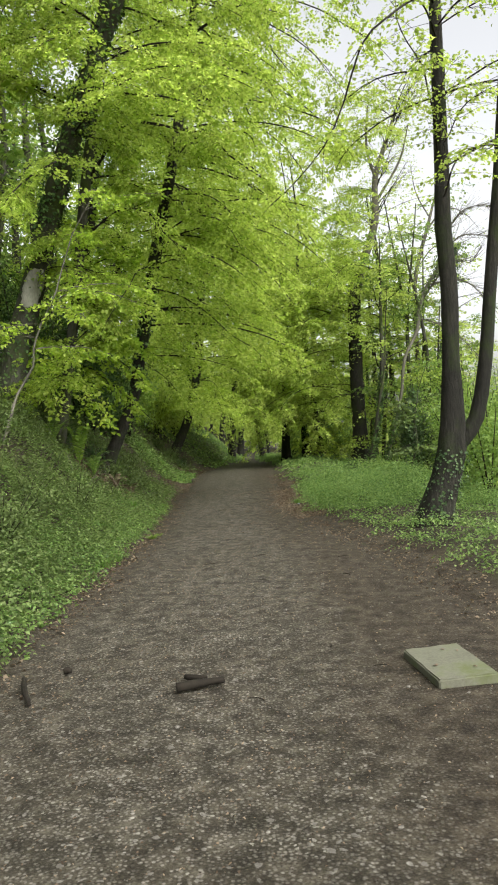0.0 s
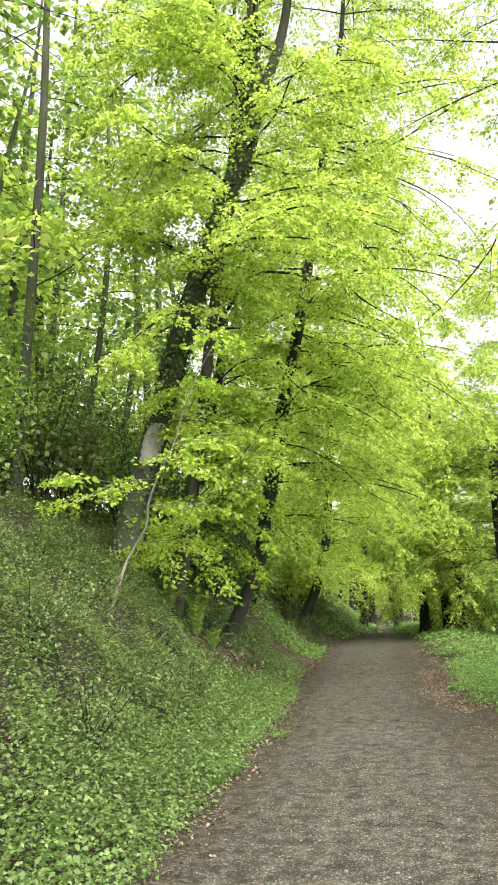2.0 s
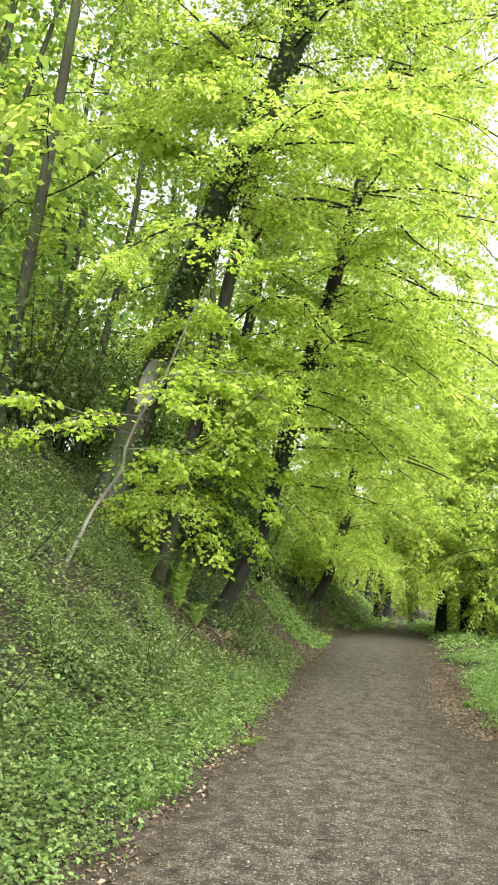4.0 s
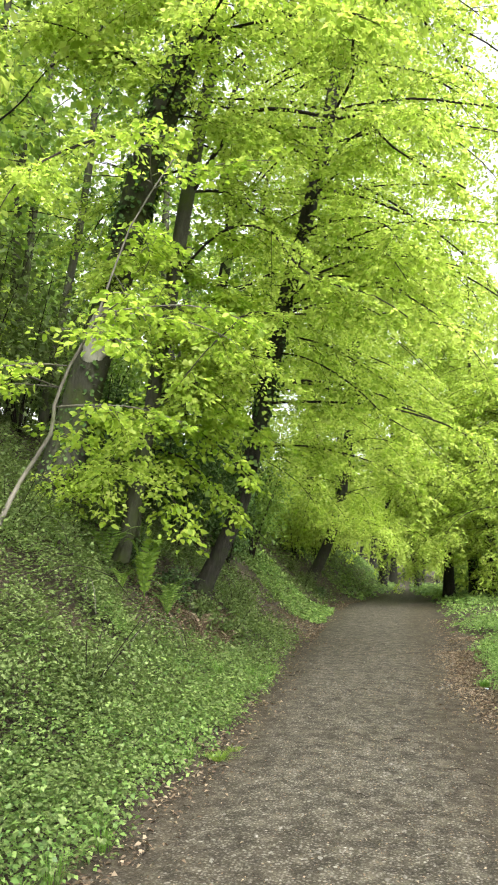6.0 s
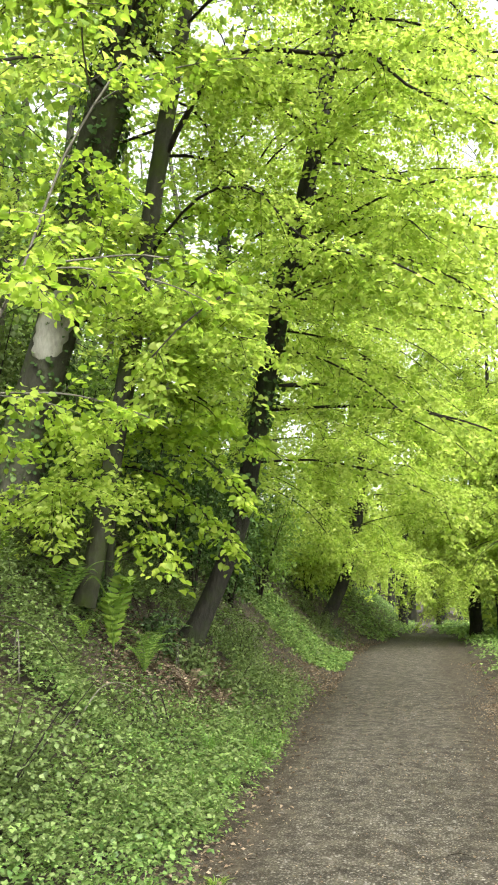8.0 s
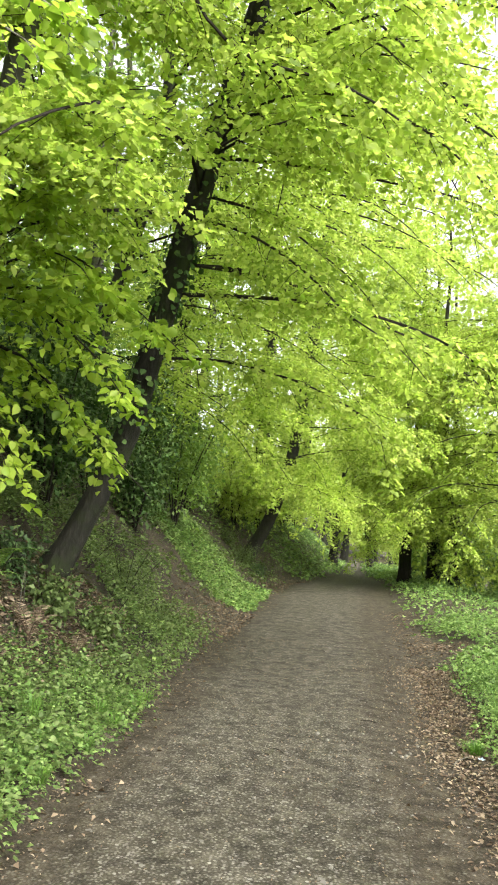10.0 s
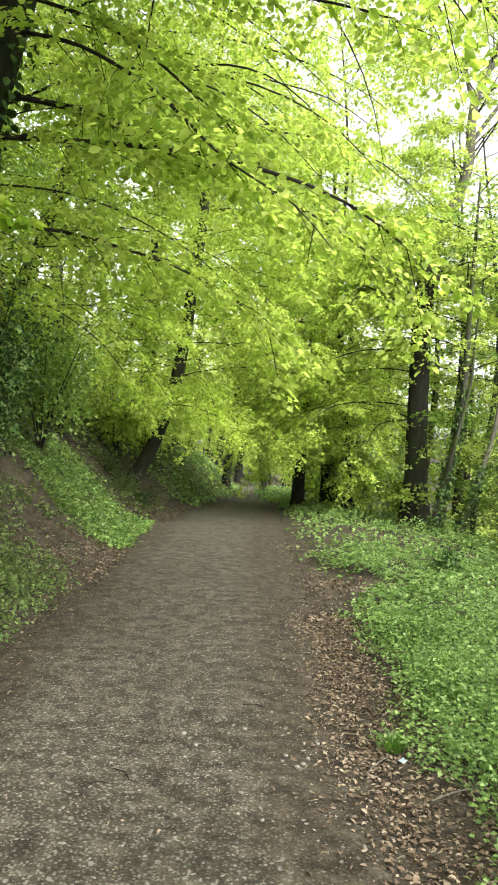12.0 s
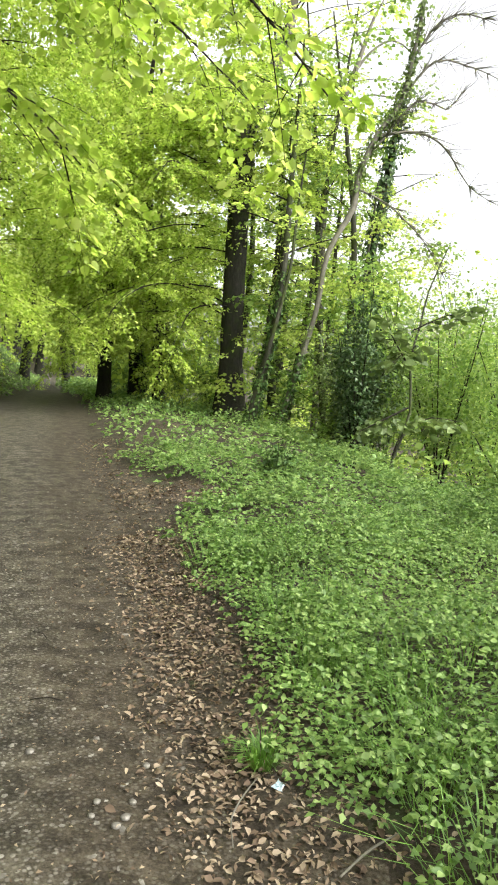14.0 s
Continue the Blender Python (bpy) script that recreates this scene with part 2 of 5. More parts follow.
def tube(line, sides, rough=0.0, flare=0.0, seed=0):
    """Verts and quads of a tapering tube along a line of x, y, z, radius; flare widens its foot into root ridges."""
    line = np.asarray(line, float)
    p, r = line[:, :3], line[:, 3]
    tan = np.gradient(p, axis=0)
    tan /= np.linalg.norm(tan, axis=1)[:, None] + 1e-9
    ref = np.array([0.0, 1.0, 0.03]) if abs(tan[0, 1]) < 0.9 else np.array([1.0, 0.0, 0.05])
    u = np.cross(tan, ref)
    u /= np.linalg.norm(u, axis=1)[:, None] + 1e-9
    w = np.cross(tan, u)
    a = np.linspace(0, 2 * np.pi, sides, endpoint=False)
    g = np.random.default_rng(seed)
    rad = np.repeat(r[:, None], sides, 1)
    if rough:
        lob = sum(g.uniform(0.3, 1) * np.sin(k * a + g.uniform(0, 6.3))[None, :] * np.cos(np.linspace(0, g.uniform(1, 6), len(p)))[:, None] for k in (2, 3, 5))
        rad = rad * (1 + rough * lob + rough * 0.5 * g.standard_normal(rad.shape))
    if flare:
        s = np.concatenate([[0], np.cumsum(np.linalg.norm(np.diff(p, axis=0), axis=1))])
        fl = np.exp(-s / (r[0] * 2.2))[:, None] * flare
        rad = rad * (1 + fl * (1 + 0.55 * np.sin(5 * a + g.uniform(0, 6))[None, :] + 0.3 * np.sin(3 * a + 1)[None, :]))
    v = p[:, None, :] + rad[..., None] * (np.cos(a)[None, :, None] * u[:, None, :] + np.sin(a)[None, :, None] * w[:, None, :])
    n = len(p)
    i = np.arange(n - 1)[:, None] * sides
    j = np.arange(sides)[None, :]
    k = (j + 1) % sides
    f = np.stack([i + j, i + k, i + sides + k, i + sides + j], -1).reshape(-1, 4)
    return v.reshape(-1, 3), f


def join(chunks):
    vs, fs, o = [], [], 0
    for v, f in chunks:
        vs.append(v)
        fs.append(f + o)
        o += len(v)
    return np.vstack(vs), np.vstack(fs)


def leaves(pos, along, up, length, width, fold=0.25, kind="oval"):
    """Blades at pos: along = stem-to-tip way, up = the face's way, length and width per leaf. Oval: 6 corners in 2 quads; kite: 4 corners in 1 quad folded."""
    n = len(pos)
    along = along / (np.linalg.norm(along, axis=1)[:, None] + 1e-9)
    side = np.cross(along, up)
    side /= np.linalg.norm(side, axis=1)[:, None] + 1e-9
    up = np.cross(side, along)
    L, W = np.broadcast_to(length, n)[:, None], np.broadcast_to(width, n)[:, None]
    lift = up * W * fold
    if kind == "oval":
        v = np.stack([pos, pos + along * L * 0.30 + side * W * 0.5 + lift, pos + along * L * 0.68 + side * W * 0.42 + lift * 0.8,
                      pos + along * L - lift * 0.5, pos + along * L * 0.68 - side * W * 0.42 + lift * 0.8, pos + along * L * 0.30 - side * W * 0.5 + lift], 1)
        f = np.array([[0, 1, 2, 3], [0, 3, 4, 5]])
    else:
        v = np.stack([pos, pos + along * L * 0.45 + side * W * 0.5 + lift, pos + along * L - lift * 0.6, pos + along * L * 0.45 - side * W * 0.5 + lift], 1)
        f = np.array([[0, 1, 2, 3]])
    k = v.shape[1]
    return v.reshape(-1, 3), (np.arange(n)[:, None, None] * k + f[None]).reshape(-1, 4)


def unit(v):
    return v / (np.linalg.norm(v, axis=-1, keepdims=True) + 1e-9)


# ---- the lie of the land ----
def left_edge(y):
    return np.interp(y, [-30, 3, 9, 12, 15, 18, 24, 31, 36, 42, 50, 120], [-1.9, -1.72, -1.6, -1.58, -1.68, -1.88, -2.0, -2.1, -1.4, -0.95, -0.7, -0.6])


def right_edge(y):
    return np.interp(y, [-30, 3, 6, 9, 11, 14, 24, 30, 36, 42, 50, 120], [2.1, 2.1, 1.75, 1.38, 1.0, 0.74, 0.75, 0.95, 1.1, 0.7, 0.5, 0.6])


def wave(x, y, seed=0.0):
    """Smooth uneven ground, about -1 to 1."""
    return (np.sin(1.7 * x + 0.9 * y + seed) * np.sin(1.3 * y - 0.8 * x + 2.1 * seed) * 0.5 + 0.3 * np.sin(3.9 * x - 2.7 * y + seed * 3) + 0.2 * np.sin(7.3 * x + 5.9 * y - seed))


def path_height(y):
    return np.interp(y, [-400, -30, 25, 50, 110, 500], [0, 0, 0, -0.55, -2.0, -2.5])


def height(x, y):
    """Height of the ground: hollow path, steep bank on one side, verge and falling slope on the other."""
    x, y = np.asarray(x, float), np.asarray(y, float)
    dl, dr = left_edge(y) - x, x - right_edge(y)
    bank = np.interp(dl, [0, 0.25, 0.6, 1.3, 1.8, 2.6, 5.3, 8.4, 30, 120, 400], [0, 0.05, 0.20, 0.78, 1.32, 2.0, 3.75, 4.9, 9, 16, 20])
    verge = np.interp(dr, [0, 0.3, 1.0, 3.0, 4.5, 9, 14, 45, 70, 130, 220, 400], [0, 0.04, 0.08, 0.0, -0.35, -2.6, -4.2, -5, -2, 8, 16, 18])
    z = path_height(y) + np.where(dl > 0, bank, 0) + np.where(dr > 0, verge, 0)
    rough = np.clip(np.maximum(dl, dr) / 1.2, 0, 1)
    z = z + rough * (0.10 * wave(x, y) + 0.04 * wave(2.7 * x, 2.7 * y, 1.3))
    off = np.clip((-np.maximum(dl, dr) - 0.02) / 0.3, 0, 1)
    edge = np.exp(-(np.maximum(dl, dr) / 0.2) ** 2)
    return z - 0.06 * off + 0.012 * edge * wave(6.1 * x, 5.3 * y, 0.9)


def ground_sheet():
    xs = np.unique(np.concatenate([np.linspace(-400, -60, 12), np.linspace(-60, -10, 24), np.linspace(-10, -4, 36), np.linspace(-4, 6, 70),
                                   np.linspace(6, 14, 40), np.linspace(14, 60, 24), np.linspace(60, 400, 24)]))
    ys = np.unique(np.concatenate([np.linspace(-300, -20, 10), np.linspace(-20, 2, 24), np.linspace(2, 32, 150), np.linspace(32, 110, 70), np.linspace(110, 1200, 20)]))
    X, Y = np.meshgrid(xs, ys)
    v = np.stack([X, Y, height(X, Y)], -1).reshape(-1, 3)
    w = len(xs)
    i = (np.arange(len(ys) - 1)[:, None] * w + np.arange(w - 1)[None, :]).ravel()
    f = np.stack([i, i + 1, i + w + 1, i + w], -1)
    return tagged(mesh_obj("ground", v, f, SOIL, smooth=True), "dark woodland soil with moss and leaf mould on a bank", "ground", kind="structure")


def path_surface(x, y):
    """Trodden surface: slightly crowned, with shallow wheel hollows."""
    c, h = (left_edge(y) + right_edge(y)) / 2, (right_edge(y) - left_edge(y)) / 2
    s = (x - c) / h
    return path_height(y) + 0.006 + 0.02 * (1 - s ** 2) - 0.012 * np.cos(3.1 * s) ** 2 + 0.006 * wave(2 * x, 2 * y, 0.4) + 0.003 * wave(9 * x, 9 * y, 2.0)


def path_strip():
    ys = np.concatenate([np.linspace(-25, 2, 60), np.linspace(2.1, 28, 320), np.linspace(28.2, 112, 150)])
    ss = np.linspace(-1.36, 1.36, 56)
    Y, S = np.meshgrid(ys, ss, indexing="ij")
    C, H = (left_edge(Y) + right_edge(Y)) / 2, (right_edge(Y) - left_edge(Y)) / 2
    X = C + S * (H + 0.06 * wave(0.9 * Y, 1.7 * np.sign(S) + Y, 0.7) + 0.05 * wave(3.1 * Y, 2.3 * np.sign(S) + 2 * Y, 1.7))
    out = np.clip(np.abs(S) - 1, 0, 1)
    Z = np.where(np.maximum(left_edge(Y) - X, X - right_edge(Y)) > 0, height(X, Y) + 0.007 - 0.05 * np.clip(out / 0.3 + 0.35 * wave(2.9 * X, 3.3 * Y, 4.0) - 0.55, 0, 1), path_surface(X, Y))
    v = np.stack([X, Y, Z], -1).reshape(-1, 3)
    w = len(ss)
    i = (np.arange(len(ys) - 1)[:, None] * w + np.arange(w - 1)[None, :]).ravel()
    f = np.stack([i, i + 1, i + w + 1, i + w], -1)
    ob = mesh_obj("path", v, f, PATH_MAT, smooth=True)
    share = np.clip((np.abs(S + np.interp(Y, [2, 5, 9, 30], [0.42, 0.36, 0.16, 0.08])) - 0.42) / 0.4, 0, 1)
    ob.data.attributes.new("side", "FLOAT", "POINT").data.foreach_set("value", share.ravel().astype(np.float32))
    return tagged(ob, "trodden brown earth path flecked with pale grit", "path", kind="structure")


ground = ground_sheet()
path = path_strip()


# ---- trees ----
def limb_line(start, heading, rise, length, radius, droop, seed, sway=0.16, step=0.4):
    """A limb that leaves at an angle, wanders and sinks towards its tip."""
    g = np.random.default_rng(seed)
    k = 7
    pts = [np.array([*start, radius])]
    h, e = heading, rise
    for i in range(k):
        h += g.normal(0, sway)
        e -= droop / k * (0.6 + 0.8 * i / k)
        d = np.array([np.cos(h) * np.cos(e), np.sin(h) * np.cos(e), np.sin(e)]) * length / k
        pts.append(np.array([*(pts[-1][:3] + d), radius * (1 - (i + 1) / k) ** 0.8 + 0.004]))
    return smooth_line(pts, step)


def spray(line, reach, count, per, size, g, droop=0.35, kind="kite", start=0.12, width=0.3, tilt=0.6):
    """Leafy branchlets of a limb: flat, slightly drooping fans of leaves to both sides of each branchlet. Returns the leaf chunk and the branchlets."""
    n = len(line)
    s = np.sort(g.uniform(start, 1.0, count))
    idx = np.clip((s * (n - 1)).astype(int), 0, n - 2)
    p0 = line[idx, :3]
    tan = unit(line[idx + 1, :3] - line[idx, :3])
    sidev = unit(np.cross(tan, np.array([0, 0, 1.0])) + 1e-6)
    sign = np.where(np.arange(count) % 2 == 0, 1.0, -1.0)[:, None]
    way = unit(tan * g.uniform(0.3, 1.0, (count, 1)) + sidev * sign * g.uniform(0.3, 1.1, (count, 1)) + g.normal(0, 0.2, (count, 3)))
    ln = reach * g.uniform(0.45, 1.15, count) * (1.15 - 0.55 * s)
    m = count * per
    rep = lambda q: np.repeat(q, per, 0)
    u = g.uniform(0.08, 1.0, m)[:, None]
    L, Wy = rep(ln)[:, None], rep(way)
    bside = unit(np.cross(Wy, np.array([0, 0, 1.0])) + 1e-6)
    v = g.uniform(-1, 1, (m, 1)) * width * L * (1.1 - 0.75 * u)
    pos = rep(p0) + Wy * L * u + bside * v + np.array([0, 0, -1.0]) * (droop * L * u ** 2 + 0.35 * np.abs(v)) + g.normal(0, 0.025, (m, 3))
    along = Wy * 0.5 + bside * np.sign(v) * 0.7 + g.normal(0, 0.5, (m, 3)) * np.array([1, 1, 0.5]) + np.array([0, 0, -0.25])
    up = np.array([0, 0, 1.0]) + g.normal(0, tilt, (m, 3))
    ls = size * g.uniform(0.6, 1.25, m)
    chunk = leaves(pos, along, up, ls, ls * g.uniform(0.58, 0.8, m), 0.2, kind)
    return chunk, (p0, way, ln, droop)


def twig_mesh(p0, way, ln, droop, r=0.004):
    """Thin three-sided side twigs."""
    u = np.linspace(0, 1, 4)[None, :, None]
    c = p0[:, None] + way[:, None] * ln[:, None, None] * u + np.array([0, 0, -1.0]) * (droop * ln[:, None, None] * u ** 2)
    a = np.arange(3) * 2 * np.pi / 3
    s = unit(np.cross(way, np.array([0.1, 0.2, 1.0])))
    w = np.cross(way, s)
    ring = (np.cos(a)[None, :, None] * s[:, None] + np.sin(a)[None, :, None] * w[:, None])
    rad = (r * (1.1 - u))[..., None]
    v = c[:, :, None, :] + rad * ring[:, None]
    n = len(p0)
    base = np.arange(n)[:, None, None] * 12
    i, j = np.arange(3)[:, None] * 3, np.arange(3)[None, :]
    f = np.stack([i + j, i + (j + 1) % 3, i + 3 + (j + 1) % 3, i + 3 + j], -1).reshape(1, -1, 4)
    return v.reshape(-1, 3), (base + f).reshape(-1, 4)


def tree(name, label, trunk, limbs, bark, leaf, seed, size=0.08, count=20, per=44, reach=1.0, sides=14, category="tree", droop=0.35, kind="kite",
         flare=0.5, forks=(), group="", twig_r=0.004, width=0.3, sparse=(), limb_sides=3, fork_bark=None, tilt=0.75):
    """A tree: tapered trunk, main limbs as parts, and a crown of separate leaves carried on side branchlets. sparse: limbs with few leaves."""
    g = np.random.default_rng(seed)
    root = thing(name, trunk[0][:3], label, category, group)
    off = np.array(trunk[0][:3])
    v, f = tube(smooth_line(trunk, 0.3), sides, 0.045, flare, seed)
    mesh_obj("trunk", v - off, f, bark, root, smooth=True)
    for k, fk in enumerate(forks):
        v, f = tube(smooth_line(fk, 0.3), sides, 0.04, 0, seed + 50 + k)
        mesh_obj("fork", v - off, f, fork_bark or bark, root, smooth=True)
    leaf_chunks, twig_chunks = [], []
    for k, line in enumerate(limbs):
        v, f = tube(line, limb_sides, 0.05, 0, seed + 100 + k)
        mesh_obj("limb", v - off, f, bark if line[0, 3] > 0.05 or bark is PALE_BARK else TWIG, root, smooth=True)
        chunk, tw = spray(line, reach, count, max(1, per // 8) if k in sparse else per, size, g, droop, kind, width=width, tilt=tilt)
        leaf_chunks.append(chunk)
        if twig_r:
            twig_chunks.append(twig_mesh(*tw, twig_r))
    if twig_chunks:
        v, f = join(twig_chunks)
        tagged(mesh_obj("branchlet", v - off, f, PALE_BARK if bark is PALE_BARK else TWIG, root), kind="stuff")
    if leaf_chunks:
        v, f = join(leaf_chunks)
        tagged(mesh_obj("crown", v - off, f, leaf, root), kind="stuff")
    return root


def auto_limbs(trunk, count, length, rise, droop, seed, lo=0.25, heading=None, cone=math.pi, radius=0.02, step=0.4):
    """Limbs set round the upper trunk; heading and cone bend the crown to one side."""
    g = np.random.default_rng(seed)
    line = smooth_line(trunk, 0.3)
    out = []
    for k in range(count):
        s = lo + (1 - lo) * (k + g.uniform(0, 1)) / count
        i = int(s * (len(line) - 1))
        a = (heading if heading is not None else 0) + (g.uniform(-cone, cone))
        ln = length * g.uniform(0.65, 1.15) * (1.0 - 0.35 * max(0, s - 0.6))
        out.append(limb_line(line[i, :3], a, rise + g.normal(0, 0.15), ln, min(radius, line[i, 3] * 0.6) * (ln / length), droop, seed * 31 + k, step=step))
    return out


def ivy_on(root, line, lo, hi, count, thick, g, size=0.05, mat=None):
    """Ivy leaves in a shaggy coat round a trunk, between two shares of its length."""
    off = np.array(root.location)
    s = g.uniform(lo, hi, count)
    i = np.clip((s * (len(line) - 1)).astype(int), 0, len(line) - 2)
    c, r = line[i, :3], line[i, 3]
    a = g.uniform(0, 2 * np.pi, count)
    d = np.stack([np.cos(a), np.sin(a), np.zeros(count)], 1)
    clump = np.clip(0.6 + 0.5 * np.sin(a * 2 + s * 23) + 0.3 * np.sin(s * 61 + a), 0.15, 1.4)
    pos = c + d * (r + thick * clump * g.uniform(0.1, 1, count))[:, None] + (line[i + 1, :3] - c) * g.uniform(0, 1, (count, 1))
    along = np.array([0, 0, -1.0]) + d * 0.5 + g.normal(0, 0.5, (count, 3))
    up = d + np.array([0, 0, 0.5]) + g.normal(0, 0.3, (count, 3))
    z = size * g.uniform(0.6, 1.3, count)
    v, f = leaves(pos, along, up, z, z * 0.9, 0.15)
    return tagged(mesh_obj("ivy", v - off, f, mat or IVY, root, "dark glossy ivy leaves"), kind="stuff")


def shrub(name, label, at, stems, tall, wide, count, size, leaf, seed, bark=None, kind="kite", category="shrub", group="", lean=(0, 0)):
    """A shrub: several bent stems from one foot, leaves crowded towards an uneven dome."""
    g = np.random.default_rng(seed)
    x, y = at
    z = float(height(x, y)) - 0.1
    root = thing(name, (x, y, z), label, category, group)
    lines = []
    for k in range(stems):
        a = 2 * math.pi * (k + g.uniform(0, 0.7)) / stems
        r, h = wide * g.uniform(0.3, 0.9), tall * g.uniform(0.7, 1.0)
        ln = smooth_line([(0, 0, 0, min(0.02, tall * 0.011)), (r * 0.3 * math.cos(a) + lean[0] * 0.3, r * 0.3 * math.sin(a) + lean[1] * 0.3, h * 0.4, min(0.014, tall * 0.008)),
                          (r * math.cos(a) + lean[0], r * math.sin(a) + lean[1], h, min(0.006, tall * 0.004))], 0.25)
        lines.append(ln)
        v, f = tube(ln, 5, 0.05, 0, seed + k)
        mesh_obj("stem", v, f, bark or TWIG, root, smooth=True)
    pick = g.integers(0, stems, count)
    u = g.uniform(0.25, 1, count) ** 0.8
    base = np.array([lines[p][int(q * (len(lines[p]) - 1)), :3] for p, q in zip(pick, u)])
    d = unit(g.normal(0, 1, (count, 3)) * np.array([1, 1, 0.6]))
    pos = base + d * (wide * 0.55 * g.uniform(0, 1, (count, 1)) ** 0.6) * (1.2 - 0.5 * u[:, None])
    pos[:, 2] = np.maximum(pos[:, 2], 0.05)
    along = d * 0.8 + g.normal(0, 0.5, (count, 3)) + np.array([0, 0, -0.2])
    up = np.array([0, 0, 1.0]) + 0.5 * d + g.normal(0, 0.35, (count, 3))
    s = size * g.uniform(0.6, 1.3, count)
    v, f = leaves(pos, along, up, s, s * g.uniform(0.55, 0.85, count), 0.2, kind)
    tagged(mesh_obj("crown", v, f, leaf, root), kind="stuff")
    return root

EAST, NORTH, WEST, SOUTH = 0.0, math.pi / 2, math.pi, -math.pi / 2

# ivy-grown beech on the bank
A_TRUNK = [(-4.3, 13.7, 1.9, 0.26), (-3.95, 13.6, 3.3, 0.215), (-3.66, 13.5, 4.14, 0.20), (-3.3, 13.2, 5.05, 0.19), (-2.92, 12.8, 5.79, 0.185),
           (-2.5, 12.5, 6.7, 0.17), (-2.0, 12.5, 8.0, 0.15), (-1.68, 12.4, 8.8, 0.14), (-1.55, 12.4, 10.3, 0.10), (-1.4, 12.4, 13.0, 0.07), (-1.3, 12.4, 16.0, 0.03)]
beech_a = tree("beech_tree", "ivy-covered mossy beech with a bare scar, leaning on the bank", A_TRUNK,
     auto_limbs(A_TRUNK, 38, 3.4, 0.3, 0.8, 11, 0.42) + auto_limbs(A_TRUNK, 10, 3.2, 0.3, 0.9, 12, 0.5, SOUTH, 1.2) + auto_limbs(A_TRUNK[4:8], 9, 3.2, 0.15, 0.7, 14, 0.1, SOUTH + 0.5, 0.8) + auto_limbs(A_TRUNK[:6], 3, 1.6, 0.1, 0.7, 13, 0.25, SOUTH + 0.5, 1.0, radius=0.012),
     BARK, BEECH, 1, size=0.064, per=70, forks=[[(-1.72, 12.4, 8.7, 0.11), (-1.35, 12.35, 9.6, 0.09), (-0.95, 12.3, 10.8, 0.07), (-0.7, 12.3, 13, 0.03)]])
ivy_on(beech_a, smooth_line(A_TRUNK, 0.3), 0.2, 0.62, 3000, 0.09, np.random.default_rng(91), 0.055)
ivy_on(beech_a, smooth_line(A_TRUNK, 0.3), 0.02, 0.12, 500, 0.06, np.random.default_rng(92), 0.05)


def scar(root, line, lo, hi, face, half):
    """Bare weathered wood where the bark has come away: a ragged plate bent round the trunk."""
    gg = np.random.default_rng(3)
    rows, cols = 14, 11
    verts = []
    for i in range(rows):
        u = -1 + 2 * i / (rows - 1)
        k = (lo + (hi - lo) * i / (rows - 1)) * (len(line) - 1)
        j = min(int(k), len(line) - 2)
        c = line[j] + (line[j + 1] - line[j]) * (k - j)
        w = half * (1 - abs(u) ** 3) ** 0.5 * (1 + gg.normal(0, 0.07)) + 0.02
        for q in range(cols):
            v = -1 + 2 * q / (cols - 1)
            a = face + w * v
            r = c[3] * 1.06 + 0.02 - 0.012 * (1 - v * v) - 0.03 * (abs(v) > 0.98) - 0.03 * (i in (0, rows - 1)) + gg.normal(0, 0.0015)
            verts.append((c[0] + r * math.cos(a), c[1] + r * math.sin(a), c[2]))
    f = [[i * cols + q, i * cols + q + 1, (i + 1) * cols + q + 1, (i + 1) * cols + q] for i in range(rows - 1) for q in range(cols - 1)]
    return mesh_obj("scar", np.array(verts) - np.array(root.location), f, CUT_WOOD, root, "pale bare wood scar", smooth=True)


A_LINE = smooth_line(A_TRUNK, 0.3)
A_Z = A_LINE[:, 2]
scar(beech_a, A_LINE, float(np.searchsorted(A_Z, 3.72)) / (len(A_LINE) - 1), float(np.searchsorted(A_Z, 4.42)) / (len(A_LINE) - 1), SOUTH + 0.38, 0.98)
# slender grey beech beside it
B_TRUNK = [(-3.42, 13.8, 1.4, 0.10), (-3.23, 13.8, 2.34, 0.095), (-2.93, 13.8, 4.3, 0.09), (-2.73, 13.8, 5.73, 0.095), (-2.52, 13.8, 7.04, 0.085), (-2.36, 13.8, 8.0, 0.075),
           (-2.1, 13.9, 10.5, 0.055), (-2.0, 14.0, 14.0, 0.02)]
B_ARCH = smooth_line([(-2.75, 13.8, 5.0, 0.022), (-2.38, 13.6, 5.27, 0.019), (-1.98, 13.5, 5.44, 0.017), (-1.54, 13.5, 5.33, 0.015), (-1.32, 13.5, 5.0, 0.013), (-0.98, 13.5, 4.7, 0.014),
                      (-0.33, 13.4, 4.43, 0.011), (0.04, 13.3, 4.13, 0.008)], 0.2)
B_TOP = smooth_line([(-2.6, 13.8, 6.1, 0.04), (-2.3, 13.6, 6.42, 0.034), (-1.76, 13.5, 6.92, 0.028), (-0.72, 13.5, 6.71, 0.024), (-0.45, 13.5, 6.71, 0.02), (-0.09, 13.5, 6.27, 0.016), (0.71, 13.4, 5.64, 0.012)], 0.2)
tree("beech_tree", "slender grey beech with arching lower limbs on the bank", B_TRUNK,
     [B_ARCH, B_TOP] + auto_limbs(B_TRUNK, 28, 2.6, 0.2, 0.85, 21, 0.36) + auto_limbs(B_TRUNK[:4], 4, 1.8, 0.1, 0.7, 22, 0.3, SOUTH + 0.5, 1.0, radius=0.012), BARK, BEECH, 2, size=0.064, count=20, per=68, flare=0.15)
